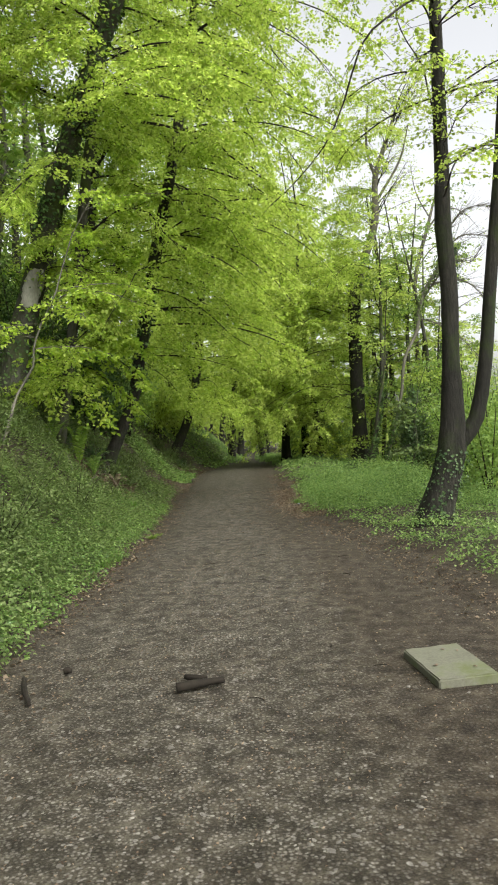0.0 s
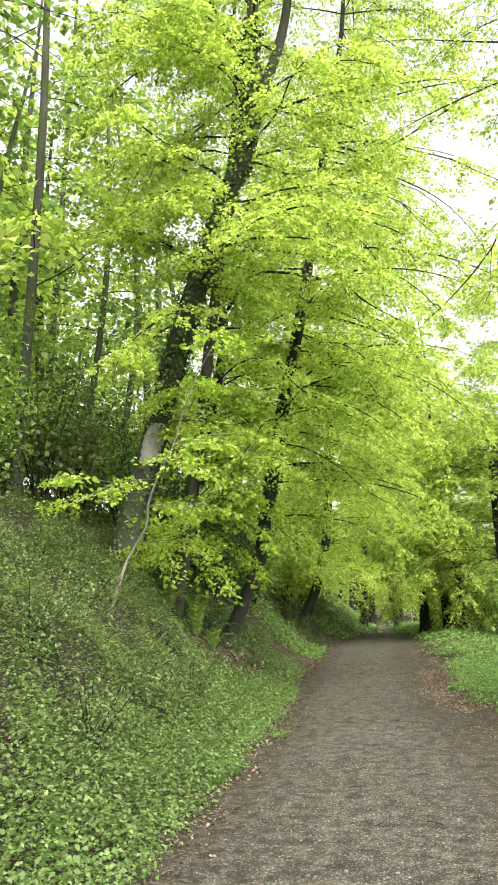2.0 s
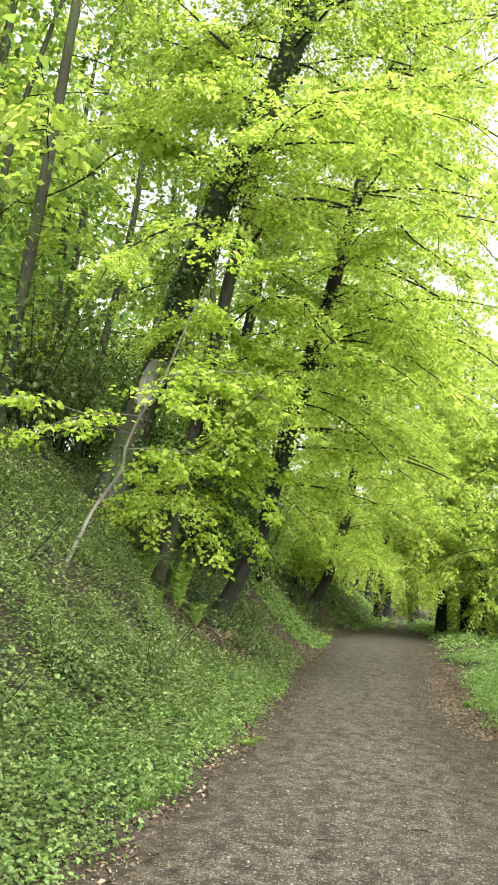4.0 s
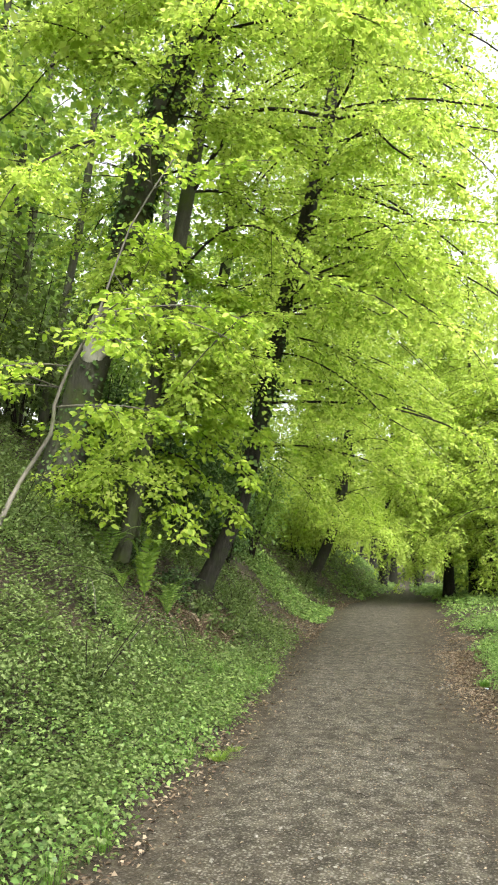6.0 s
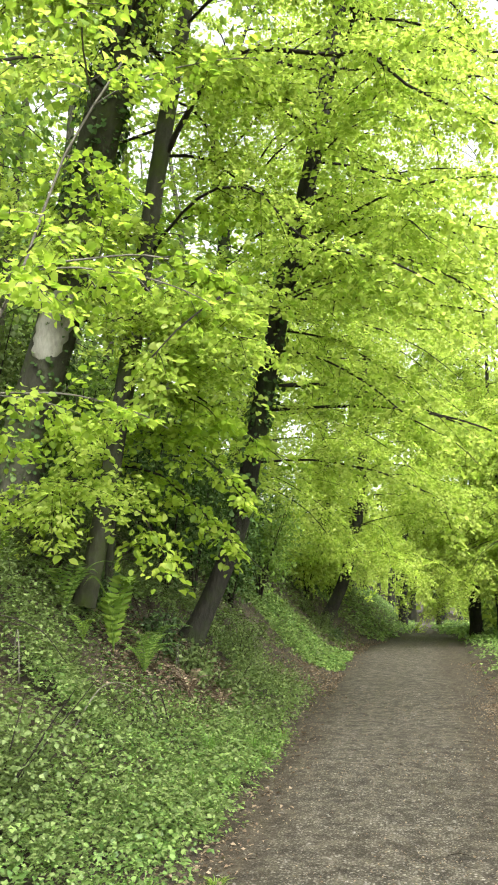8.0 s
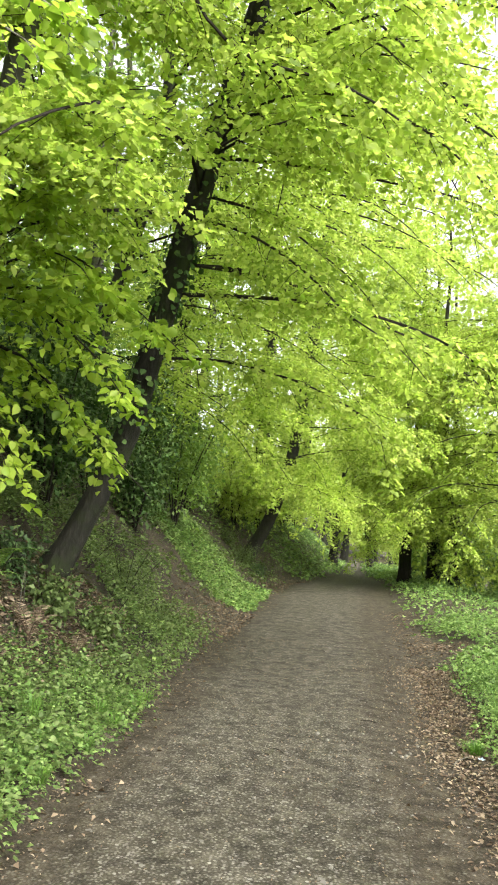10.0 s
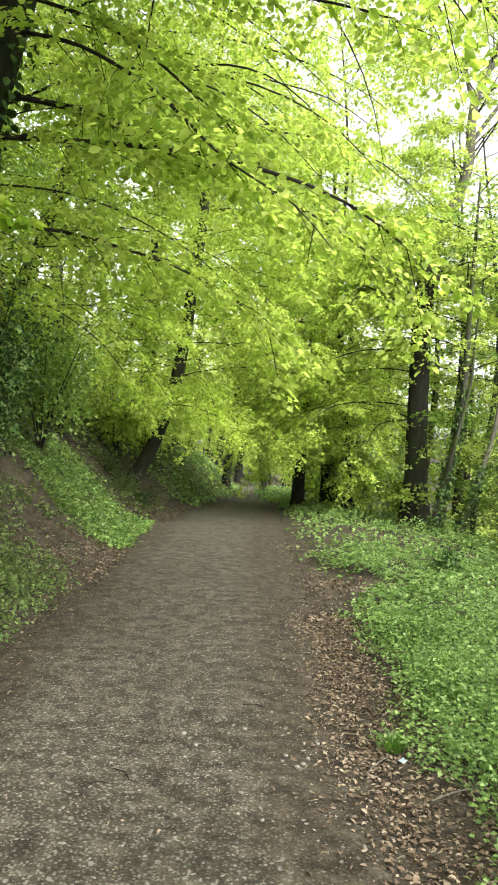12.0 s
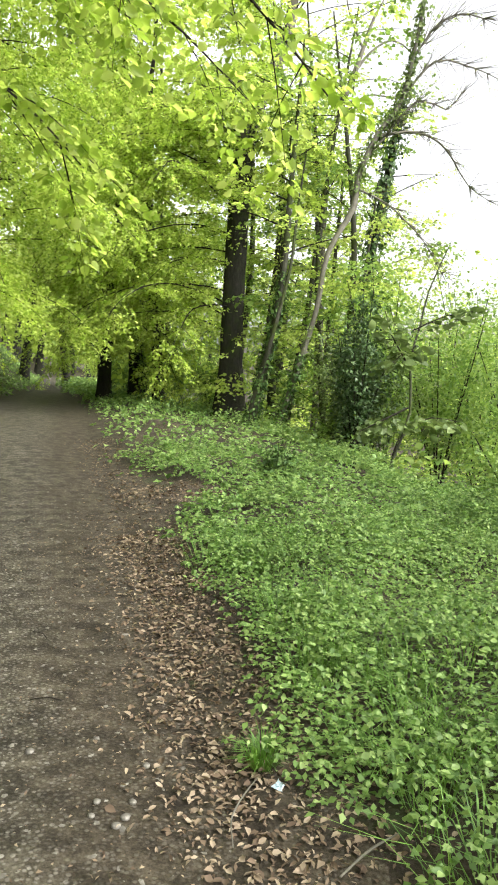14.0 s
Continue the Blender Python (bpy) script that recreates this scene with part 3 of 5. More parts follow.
# dark leaning beech
C_TRUNK = [(-2.9, 15.7, 0.95, 0.12), (-2.68, 15.7, 1.4, 0.115), (-2.3, 15.7, 2.3, 0.115), (-2.15, 15.7, 3.04, 0.12), (-1.88, 15.7, 4.3, 0.125), (-1.63, 15.7, 5.47, 0.12), (-1.35, 15.7, 6.6, 0.11),
           (-1.13, 15.7, 7.61, 0.105), (-0.9, 15.7, 8.9, 0.09), (-0.41, 15.7, 11.24, 0.07), (0.0, 15.7, 13.5, 0.045), (0.2, 15.8, 16.5, 0.02)]
C_LOW = smooth_line([(-1.9, 15.7, 4.45, 0.02), (-1.3, 15.5, 4.25, 0.016), (-0.7, 15.2, 3.8, 0.013), (-0.23, 14.95, 3.3, 0.010), (0.17, 14.8, 3.02, 0.006), (0.42, 14.7, 2.72, 0.003)], 0.2)
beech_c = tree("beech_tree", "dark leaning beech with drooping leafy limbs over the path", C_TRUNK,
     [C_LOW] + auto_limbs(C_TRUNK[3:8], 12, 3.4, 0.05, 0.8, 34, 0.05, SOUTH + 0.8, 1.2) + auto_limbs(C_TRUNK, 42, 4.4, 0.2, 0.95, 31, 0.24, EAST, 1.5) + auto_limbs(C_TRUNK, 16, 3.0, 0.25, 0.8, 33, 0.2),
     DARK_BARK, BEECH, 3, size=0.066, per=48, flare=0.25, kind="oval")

ivy_on(beech_c, smooth_line(C_TRUNK, 0.3), 0.1, 0.26, 450, 0.16, np.random.default_rng(93), 0.06)

# leaning dark beech further on
D_TRUNK = [(-3.25, 30, 0.2, 0.21), (-3.0, 30, 0.65, 0.185), (-2.49, 30, 1.66, 0.17), (-2.1, 30, 2.88, 0.165), (-1.85, 30, 4.3, 0.155), (-1.5, 30, 8, 0.13), (-1.2, 30, 14, 0.04)]
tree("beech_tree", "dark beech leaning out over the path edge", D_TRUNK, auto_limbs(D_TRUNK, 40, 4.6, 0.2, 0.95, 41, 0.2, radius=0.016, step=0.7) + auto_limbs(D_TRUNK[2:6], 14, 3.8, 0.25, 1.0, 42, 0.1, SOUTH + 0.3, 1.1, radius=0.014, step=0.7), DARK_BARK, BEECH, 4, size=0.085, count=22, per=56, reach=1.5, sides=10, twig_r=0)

# tall dark beech on the far verge; pale bark paints its upper forks as lit
E_TRUNK = [(4.55, 31, -0.6, 0.38), (4.5, 31, 1.0, 0.29), (4.47, 31, 3.33, 0.27), (4.49, 31, 5.47, 0.26), (4.6, 31.05, 6.9, 0.22), (4.95, 31.15, 7.9, 0.13), (5.1, 31.15, 8.3, 0.03)]
E_TOP = [(4.6, 31.05, 6.7, 0.2), (4.95, 31.15, 7.9, 0.18), (5.55, 31.2, 9.6, 0.15), (5.66, 31.2, 11.4, 0.12), (6.2, 31.2, 12.9, 0.08), (6.8, 31.2, 14.6, 0.03)]
E_BARE = auto_limbs(E_TOP[1:], 16, 2.6, 0.9, 0.2, 57, 0.25, EAST, 1.4, radius=0.03)
tree("beech_tree", "tall straight dark-trunked beech on the verge", E_TRUNK, E_BARE + auto_limbs(E_TRUNK[3:6], 9, 4.6, 0.5, 1.0, 58, 0.0, WEST, 0.8) + auto_limbs(E_TRUNK[:6], 19, 4.4, 0.35, 1.15, 51, 0.3, WEST + 0.3, 1.0) + auto_limbs(E_TRUNK, 13, 2.6, 0.3, 0.9, 52, 0.66, SOUTH - 0.4, 1.5) + auto_limbs(E_TOP[:6], 12, 3.0, 0.45, 0.9, 53, 0.15, WEST + 0.2, 1.2), DARK_BARK, BEECH, 5, fork_bark=PALE_BARK, sparse=range(16), forks=[E_TOP,
     [(4.5, 31, 5.9, 0.2), (4.47, 30.95, 7.0, 0.17), (4.5, 30.9, 7.9, 0.12)], [(5.72, 31.2, 11.2, 0.07), (5.37, 31.2, 12.57, 0.055), (5.49, 31.2, 14.3, 0.03)],
     [(5.7, 31.2, 10.5, 0.06), (6.66, 31.2, 12.0, 0.045), (7.1, 31.2, 13.5, 0.02)]], size=0.085, count=20, per=52, reach=1.4, sides=12, twig_r=0.006)

# beeches whose low limbs hang over the path
for k, (x, y, lean, h) in enumerate([(-5.6, 21.5, 2.2, 13), (-5.8, 26.5, 2.6, 14), (-5.0, 36.0, 1.9, 14), (3.3, 35.0, -0.9, 17), (3.5, 40.5, -1.0, 18), (2.8, 47.0, -0.8, 18)]):
    z = float(height(x, y)) - 0.2
    up = 0.13 if x < 0 else 0.075
    tr = [(x, y, z, 0.2), (x + lean * 0.1, y, z + 1.2, 0.16), (x + lean * 0.45, y + 0.2, z + h * 0.25, 0.13), (x + lean * 0.8, y - 0.2, z + h * 0.48, up), (x + lean * 0.7, y, z + h * 0.7, up * 0.6), (x + lean * 1.3, y, z + h, 0.015)]
    long = auto_limbs(tr[2:6], 19, 7.6, 0.3, 1.15, 160 + k, 0.0, EAST - 0.25, 0.55, radius=0.03, step=0.7) if k < 2 else []
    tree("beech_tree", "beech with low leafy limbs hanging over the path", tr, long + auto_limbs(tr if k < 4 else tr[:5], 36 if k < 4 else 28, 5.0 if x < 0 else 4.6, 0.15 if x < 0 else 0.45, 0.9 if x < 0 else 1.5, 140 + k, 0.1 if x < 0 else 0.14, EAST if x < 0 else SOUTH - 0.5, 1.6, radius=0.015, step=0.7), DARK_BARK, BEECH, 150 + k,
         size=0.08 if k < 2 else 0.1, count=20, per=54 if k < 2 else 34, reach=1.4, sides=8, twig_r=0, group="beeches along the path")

# two beeches close beside the path's edge, low sprays nearly down to the herbs
for k, (x, y, lean) in enumerate([(1.75, 37.0, 0.3), (2.75, 37.4, -0.3)]):
    z = float(height(x, y)) - 0.2
    tr = [(x, y, z, 0.24), (x, y, z + 1.0, 0.19), (x + lean * 0.5, y, z + 4, 0.17), (x + lean, y - 0.2, z + 8, 0.12), (x + lean * 0.6, y, z + 13, 0.03)]
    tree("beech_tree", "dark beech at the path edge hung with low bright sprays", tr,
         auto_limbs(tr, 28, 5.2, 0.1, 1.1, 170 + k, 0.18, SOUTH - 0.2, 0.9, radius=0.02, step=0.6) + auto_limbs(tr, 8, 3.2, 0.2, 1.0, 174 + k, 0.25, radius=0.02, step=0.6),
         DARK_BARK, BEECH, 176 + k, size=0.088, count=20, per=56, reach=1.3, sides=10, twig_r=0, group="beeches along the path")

# forked tree near the start
F_TRUNK = [(2.28, 10, -0.15, 0.2), (2.44, 10, 0.4, 0.18), (2.64, 10, 1.05, 0.175), (2.68, 10, 2.2, 0.115), (2.7, 10, 3.23, 0.11), (2.66, 10, 3.96, 0.105), (2.68, 10, 4.69, 0.095), (2.69, 10, 6.0, 0.085), (2.7, 10, 7.5, 0.07), (2.75, 10, 10.5, 0.03)]
F_FORK = [(2.58, 10, 0.95, 0.12), (2.78, 10, 1.18, 0.11), (2.98, 10, 1.45, 0.1), (3.13, 10, 2.18, 0.09), (3.26, 10, 3.34, 0.08), (3.45, 10, 4.94, 0.07), (3.7, 10, 8, 0.03)]
F_HANG = smooth_line([(2.69, 10, 6.4, 0.015), (2.1, 8.4, 6.0, 0.013), (1.47, 7.2, 5.2, 0.012), (1.2, 7.0, 4.87, 0.011), (1.02, 7.0, 4.37, 0.009), (0.82, 7.0, 3.98, 0.007), (0.53, 7.0, 3.66, 0.005), (0.31, 7.0, 3.47, 0.003)], 0.2)
forked = tree("forked_tree", "dark forked tree with ivy at its foot beside the path", F_TRUNK, [F_HANG] + auto_limbs(F_TRUNK, 30, 2.6, 0.4, 0.7, 61, 0.4, WEST + 0.5, 2.2, radius=0.012), DARK_BARK, BEECH, 6, forks=[F_FORK], count=16, per=24, size=0.055, reach=0.8)

# trees that line the path in the distance
g = np.random.default_rng(77)
for k in range(24):
    side = -1 if k % 2 else 1
    y = 38 + 3.1 * k + g.uniform(-1, 1)
    x = (left_edge(y) - g.uniform(0.3, 4)) if side < 0 else (right_edge(y) + g.uniform(0.3, 5))
    if 60 < y < 74:
        continue
    x, z = float(x), float(height(x, y)) - 0.2
    lean = -side * g.uniform(0.2, 1.6)
    h = g.uniform(11, 16)
    r = g.uniform(0.16, 0.34) * (0.6 if side > 0 else 1.0)
    tr = [(x, y, z, r * 1.2), (x + lean * 0.1, y, z + 1.2, r), (x + lean * 0.5, y, z + h * 0.45, r * 0.8), (x + lean, y, z + h, 0.04)]
    tree("beech_tree", "distant beech lining the woodland path", tr, auto_limbs(tr, 16, 5.0, 0.5, 1.3, 700 + k, 0.24, radius=0.014, step=0.9), DARK_BARK, FAR_LEAF, 300 + k,
         size=0.25, count=14, per=14, reach=2.0, sides=8, limb_sides=3, twig_r=0, flare=0.3, group="beeches along the path")
# woodland up the bank
near_bank = [(-6.6, 14.5), (-8.2, 17), (-7.4, 19.5), (-9.3, 21.5), (-8.0, 24), (-6.8, 27), (-10.5, 18), (-7.0, 10.5)]
for k in range(36):
    y = 1.5 * k + g.uniform(-1, 1)
    x = -g.uniform(6.5, 17) - (2 if k < 3 else 0)
    if k < len(near_bank):
        x, y = near_bank[k]
    z = float(height(x, y)) - 0.2
    h = g.uniform(11, 17)
    r = g.uniform(0.1, 0.24)
    tr = [(x, y, z, r * 1.2), (x + 0.1, y, z + 1.2, r), (x + g.uniform(-0.5, 0.9), y, z + h * 0.5, r * 0.75), (x + g.uniform(-0.5, 1.5), y, z + h, 0.03)]
    tree("bank_tree", "slim woodland tree higher up the bank", tr, auto_limbs(tr, 15, 4.0, 0.35, 0.9, 900 + k, 0.2, radius=0.014, step=0.9), BARK, SHRUB if k % 3 else BEECH, 500 + k,
         size=0.19, count=12, per=13, reach=1.6, sides=8, limb_sides=3, twig_r=0, flare=0.3, group="trees on the bank")
ivy_on(forked, smooth_line(F_TRUNK, 0.3), 0.0, 0.12, 700, 0.1, np.random.default_rng(94), 0.034, HOLLY)

# slender ash and hazel stems behind the tall beech
R1 = [(4.5, 29, -0.4, 0.12), (4.85, 29, 1.36, 0.10), (5.05, 29, 2.4, 0.09), (5.16, 29, 3.8, 0.08), (5.2, 29, 5.4, 0.06), (5.3, 29, 8.5, 0.02)]
r1 = tree("ash_tree", "slender grey ash with ivy round its lower stem", R1, auto_limbs(R1, 16, 2.2, 0.4, 0.4, 161, 0.35), BARK, FAR_LEAF, 161, size=0.10, count=12, per=14, reach=0.9, twig_r=0.004,
          forks=[[(4.75, 28.9, 1.2, 0.05), (4.85, 28.5, 2.0, 0.045), (5.16, 28.5, 3.5, 0.035), (5.22, 28.5, 4.5, 0.03), (5.4, 28.5, 6.5, 0.01)]])
ivy_on(r1, smooth_line(R1, 0.3), 0.0, 0.4, 1200, 0.1, np.random.default_rng(95), 0.07)
H_TRUNK = [(4.72, 28, -0.75, 0.086), (4.83, 28, -0.35, 0.066), (5.18, 28, 0.78, 0.062), (5.5, 28, 1.91, 0.058), (5.67, 28, 2.65, 0.058), (5.83, 28, 3.78, 0.058), (6.35, 28, 4.8, 0.066), (6.39, 28, 5.4, 0.062), (6.76, 28, 6.35, 0.058),
           (7.29, 28, 7.23, 0.047), (7.64, 28, 9.29, 0.031), (7.8, 28, 11, 0.012)]
H_BARE = [smooth_line(q, 0.25) for q in (
    [(7.29, 28, 7.23, 0.04), (7.99, 28, 8.06, 0.03), (8.67, 28, 8.1, 0.022), (9.56, 28, 7.93, 0.01), (10.2, 28, 7.6, 0.004)],
    [(6.76, 28, 6.35, 0.045), (7.72, 28, 6.54, 0.034), (8.43, 28, 6.27, 0.025), (9.07, 28, 5.54, 0.016), (9.85, 28, 5.19, 0.006)],
    [(7.48, 28, 8.07, 0.035), (8.04, 28, 8.89, 0.026), (8.7, 28, 9.17, 0.018), (9.44, 28, 9.05, 0.008)],
    [(6.57, 28, 5.86, 0.035), (7.66, 28, 7.19, 0.026), (8.35, 28, 7.1, 0.018), (8.85, 28, 7.71, 0.008)],
    [(6.39, 28, 5.2, 0.03), (7.2, 28, 4.9, 0.022), (8.1, 28, 4.2, 0.015), (8.7, 28, 3.4, 0.006)])]
h_tree = tree("ash_tree", "pale leaning ash, ivy higher up, with bare crooked limbs", H_TRUNK, H_BARE, PALE_BARK, FAR_LEAF, 171, size=0.05, count=80, per=10, reach=1.6, sparse=range(5), twig_r=0.008, droop=-0.1)
ivy_on(h_tree, smooth_line(H_TRUNK, 0.3), 0.5, 0.86, 1000, 0.16, np.random.default_rng(96), 0.07, BRAMBLE)
ivy_on(h_tree, smooth_line(H_TRUNK, 0.3), 0.0, 0.2, 700, 0.1, np.random.default_rng(97), 0.07)
I_TRUNK = [(7.6, 33, -1.2, 0.14), (7.55, 33, 1.5, 0.12), (7.45, 33, 3.4, 0.11), (7.4, 33, 6.1, 0.10), (7.55, 33, 7.88, 0.09), (8.13, 33, 9.78, 0.07), (8.5, 33, 11.0, 0.04), (8.95, 33, 11.9, 0.008)]
I_BARE = [smooth_line(q, 0.25) for q in (
    [(8.0, 33, 9.4, 0.06), (8.45, 33, 10.05, 0.045), (9.09, 33, 10.5, 0.035), (9.73, 33, 10.24, 0.02), (10.3, 33, 9.6, 0.006)],
    [(8.2, 33, 10.2, 0.04), (7.7, 33, 11.2, 0.025), (7.5, 33, 12.5, 0.008)], [(7.6, 33, 8.0, 0.04), (8.4, 33, 8.9, 0.03), (9.6, 33, 9.0, 0.018), (10.6, 33, 9.6, 0.006)])]
tree("ash_tree", "tall half-bare ash with crooked upper limbs", I_TRUNK, I_BARE + auto_limbs(I_TRUNK[:5], 14, 2.4, 0.3, 0.4, 175, 0.3), PALE_BARK, FAR_LEAF, 175, size=0.12, count=12, per=14, reach=1.0, sparse=range(3), twig_r=0.006)
V_TRUNK = [(8.1, 31, -1.8, 0.16), (8.05, 31, 1.5, 0.13), (8.04, 31, 3.56, 0.12), (8.2, 31, 5.03, 0.11), (8.42, 31, 6.62, 0.08), (8.73, 31, 8.5, 0.04)]
v_tree = tree("ivy_tree", "dead leaning tree wrapped in dark ivy", V_TRUNK, auto_limbs(V_TRUNK, 7, 1.8, 0.3, 0.3, 177, 0.5), DARK_BARK, FAR_LEAF, 177, size=0.10, count=8, per=5, reach=0.7)
ivy_on(v_tree, smooth_line(V_TRUNK, 0.3), 0.3, 1.0, 2400, 0.3, np.random.default_rng(98), 0.09, HOLLY)

# trees on the falling slope
slope = [(6.2, 31.3), (6.7, 29.3), (7.9, 29.8), (8.6, 34.5), (5.7, 32.6), (7.3, 31.8), (5.6, 35), (6.3, 38), (7.2, 36), (6.8, 42), (8.2, 39), (9.0, 43), (5.2, 46), (7.6, 48), (10.5, 47), (9.8, 36.5), (11.5, 41), (6.2, 33), (13, 50), (10, 55), (14, 58), (8, 60), (17, 66), (12, 70), (9.2, 33.5), (6.9, 30.5)]
for k, (x, y) in enumerate(slope):
    z = float(height(x, y)) - 0.2
    h = (g.uniform(9.0, 11.5) if x < 7.6 else g.uniform(4.5, 6.5)) - z
    r = g.uniform(0.07, 0.14)
    tr = [(x, y, z, r * 1.2), (x, y, z + 1.2, r), (x + g.uniform(-0.5, 0.5), y, z + h * 0.5, r * 0.75), (x + g.uniform(-0.8, 0.8), y, z + h, 0.02)]
    tree("slope_tree", "young leafy tree on the falling slope", tr, auto_limbs(tr, 15, 2.8, 0.4, 0.7, 1200 + k, 0.12, radius=0.012, step=0.8), BARK, SHRUB if k % 2 else FAR_LEAF, 800 + k,
         size=0.125, count=15, per=15, reach=1.3, sides=8, twig_r=0, flare=0.3, group="trees on the slope")

# shrubs
shrub("holly_bush", "dense dark evergreen bush with glossy leaves", (5.2, 24.2), 7, 3.2, 0.62, 4600, 0.07, HOLLY, 211)
shrub("holly_bush", "low dark evergreen bush at the slope's edge", (5.9, 26.0), 8, 3.0, 1.1, 4200, 0.08, BRAMBLE, 212)
shrub("holly_bush", "dark evergreen bush half hidden behind another", (6.7, 27.2), 8, 3.6, 1.2, 4200, 0.085, HOLLY, 222)
shrub("hazel_shrub", "bright green hazel below the verge", (6.5, 23.6), 9, 3.8, 1.4, 7140, 0.072, SHRUB, 213)
shrub("hazel_shrub", "bright green hazel below the verge", (7.4, 22.0), 9, 4.4, 1.5, 7140, 0.072, SHRUB, 214)
shrub("hazel_shrub", "bright green hazel below the verge", (8.6, 25.5), 10, 5.6, 1.9, 7140, 0.085, SHRUB, 215)
shrub("hazel_shrub", "tall bright hazel on the falling slope", (7.3, 27.6), 9, 5.2, 1.8, 5200, 0.085, SHRUB, 223)
shrub("hazel_shrub", "tall bright hazel on the falling slope", (10.2, 28.5), 9, 6.4, 2.2, 5200, 0.1, FAR_LEAF, 224)
shrub("hazel_shrub", "low bright hazel at the top of the slope", (5.7, 19.9), 7, 1.5, 0.9, 4420, 0.064, SHRUB, 218)
shrub("hazel_shrub", "low bright hazel at the top of the slope", (5.0, 18.4), 7, 1.0, 0.8, 4760, 0.055, SHRUB, 219)
shrub("hazel_shrub", "leafy hazel behind the forked tree", (4.2, 13.5), 7, 2.2, 1.0, 3060, 0.068, SHRUB, 216)
shrub("hazel_shrub", "leafy hazel behind the forked tree", (4.9, 17.0), 7, 2.6, 1.1, 3400, 0.076, SHRUB, 217)
shrub("holly_bush", "small dark evergreen bush among the verge herbs", (2.65, 20.3), 5, 0.55, 0.38, 700, 0.06, IVY, 221)
for k, (x, y) in enumerate([(3.5, 36.8), (4.3, 39.3), (3.0, 42.8), (3.1, 50.0), (5.3, 37.5)]):
    shrub("hazel_shrub", "leafy hazel under the beeches beside the path", (x, y), 7, 2.3, 1.1, 3060, 0.102, SHRUB, 290 + k, group="shrubs along the path")
for k, (x, y) in enumerate([(-4.6, 18.5), (-4.2, 22), (-3.8, 24.2), (-5.4, 26), (-4.4, 28), (-5.5, 31), (-4.8, 34), (-4.3, 38), (-6.5, 20), (-7, 15.5), (-6.2, 12.5)]):
    shrub("bank_shrub", "leafy shrub growing on the bank", (x, y), 7, 2.8, 1.2, 2600, 0.10, IVY if k < 2 else BEECH if k % 3 == 0 else SHRUB, 230 + k, group="shrubs on the bank")

for k, (x, y, t) in enumerate([(-3.75, 17.3, 2.3), (-3.9, 19.2, 2.6), (-3.7, 21.0, 2.0), (-4.9, 16.6, 3.0)]):
    shrub("ivy_thicket", "dark ivy-grown thicket at the top of the bank's foot", (x, y), 6, t, 0.8, 3000, 0.075, IVY, 260 + k, group="shrubs on the bank")

for k in range(12):
    x, y = -8.5 - 1.1 * (k % 4) + g.uniform(-0.5, 0.5), 7 + 2.1 * k + g.uniform(-0.6, 0.6)
    shrub("bank_shrub", "tall leafy shrub in the wood above the bank", (x, y), 7, 3.8, 1.9, 1700, 0.17, SHRUB, 270 + k, group="shrubs on the bank")

for k, (x, y) in enumerate([(-3.9, 32.6), (-3.4, 35.4), (-3.7, 38.6), (-3.3, 42.0), (-3.9, 46.0), (-3.4, 51.0), (-4.4, 56.0), (3.4, 55.0), (3.0, 60.0)]):
    shrub("hazel_shrub", "bright leafy hazel at the foot of the far bank", (x, y), 7, 2.6, 1.3, 1900, 0.13, FAR_LEAF, 360 + k, group="shrubs along the path")
for k, (x, y) in enumerate([(-6.4, 11.0), (-7.4, 13.2), (-6.3, 15.0), (-8.0, 15.8), (-6.9, 17.6), (-9.0, 18.6), (-7.6, 20.4), (-6.4, 22.4), (-8.4, 23.5), (-6.0, 9.0)]):
    shrub("bank_shrub", "dim green thicket on the slope behind the beeches", (x, y), 7, 3.4, 1.5, 2000, 0.12, SHRUB if k % 2 else BRAMBLE, 380 + k, group="shrubs on the bank")

# sapling with large lobed leaves at the top of the slope
S_TRUNK = [(4.36, 21, -0.25, 0.026), (4.40, 21, 0.2, 0.02), (4.6, 21, 0.85, 0.017), (4.54, 21, 1.5, 0.015), (4.64, 21, 1.94, 0.014), (4.72, 21, 2.4, 0.011), (4.98, 21, 3.05, 0.005)]
S_LIMBS = [smooth_line(q, 0.2) for q in ([(4.56, 21, 0.9, 0.015), (4.2, 20.9, 0.75, 0.012), (3.75, 20.8, 0.55, 0.005)], [(4.57, 21, 1.4, 0.012), (4.25, 20.9, 1.75, 0.01), (4.05, 20.8, 2.1, 0.004)],
                                         [(4.57, 21, 1.9, 0.012), (4.9, 20.8, 2.1, 0.008), (5.4, 20.7, 2.2, 0.004)], [(4.5, 21, 0.6, 0.012), (4.8, 20.8, 0.8, 0.008), (5.2, 20.6, 0.75, 0.004)],
                                         [(4.6, 21, 1.7, 0.012), (4.3, 20.7, 1.6, 0.008), (3.95, 20.5, 1.35, 0.004)])]
tree("sycamore_sapling", "thin bent sycamore sapling with pale green lobed leaves", S_TRUNK, S_LIMBS, BARK, BRAMBLE, 181, size=0.13, count=12, per=6, reach=0.4, kind="oval", width=0.6, flare=0, sides=8)

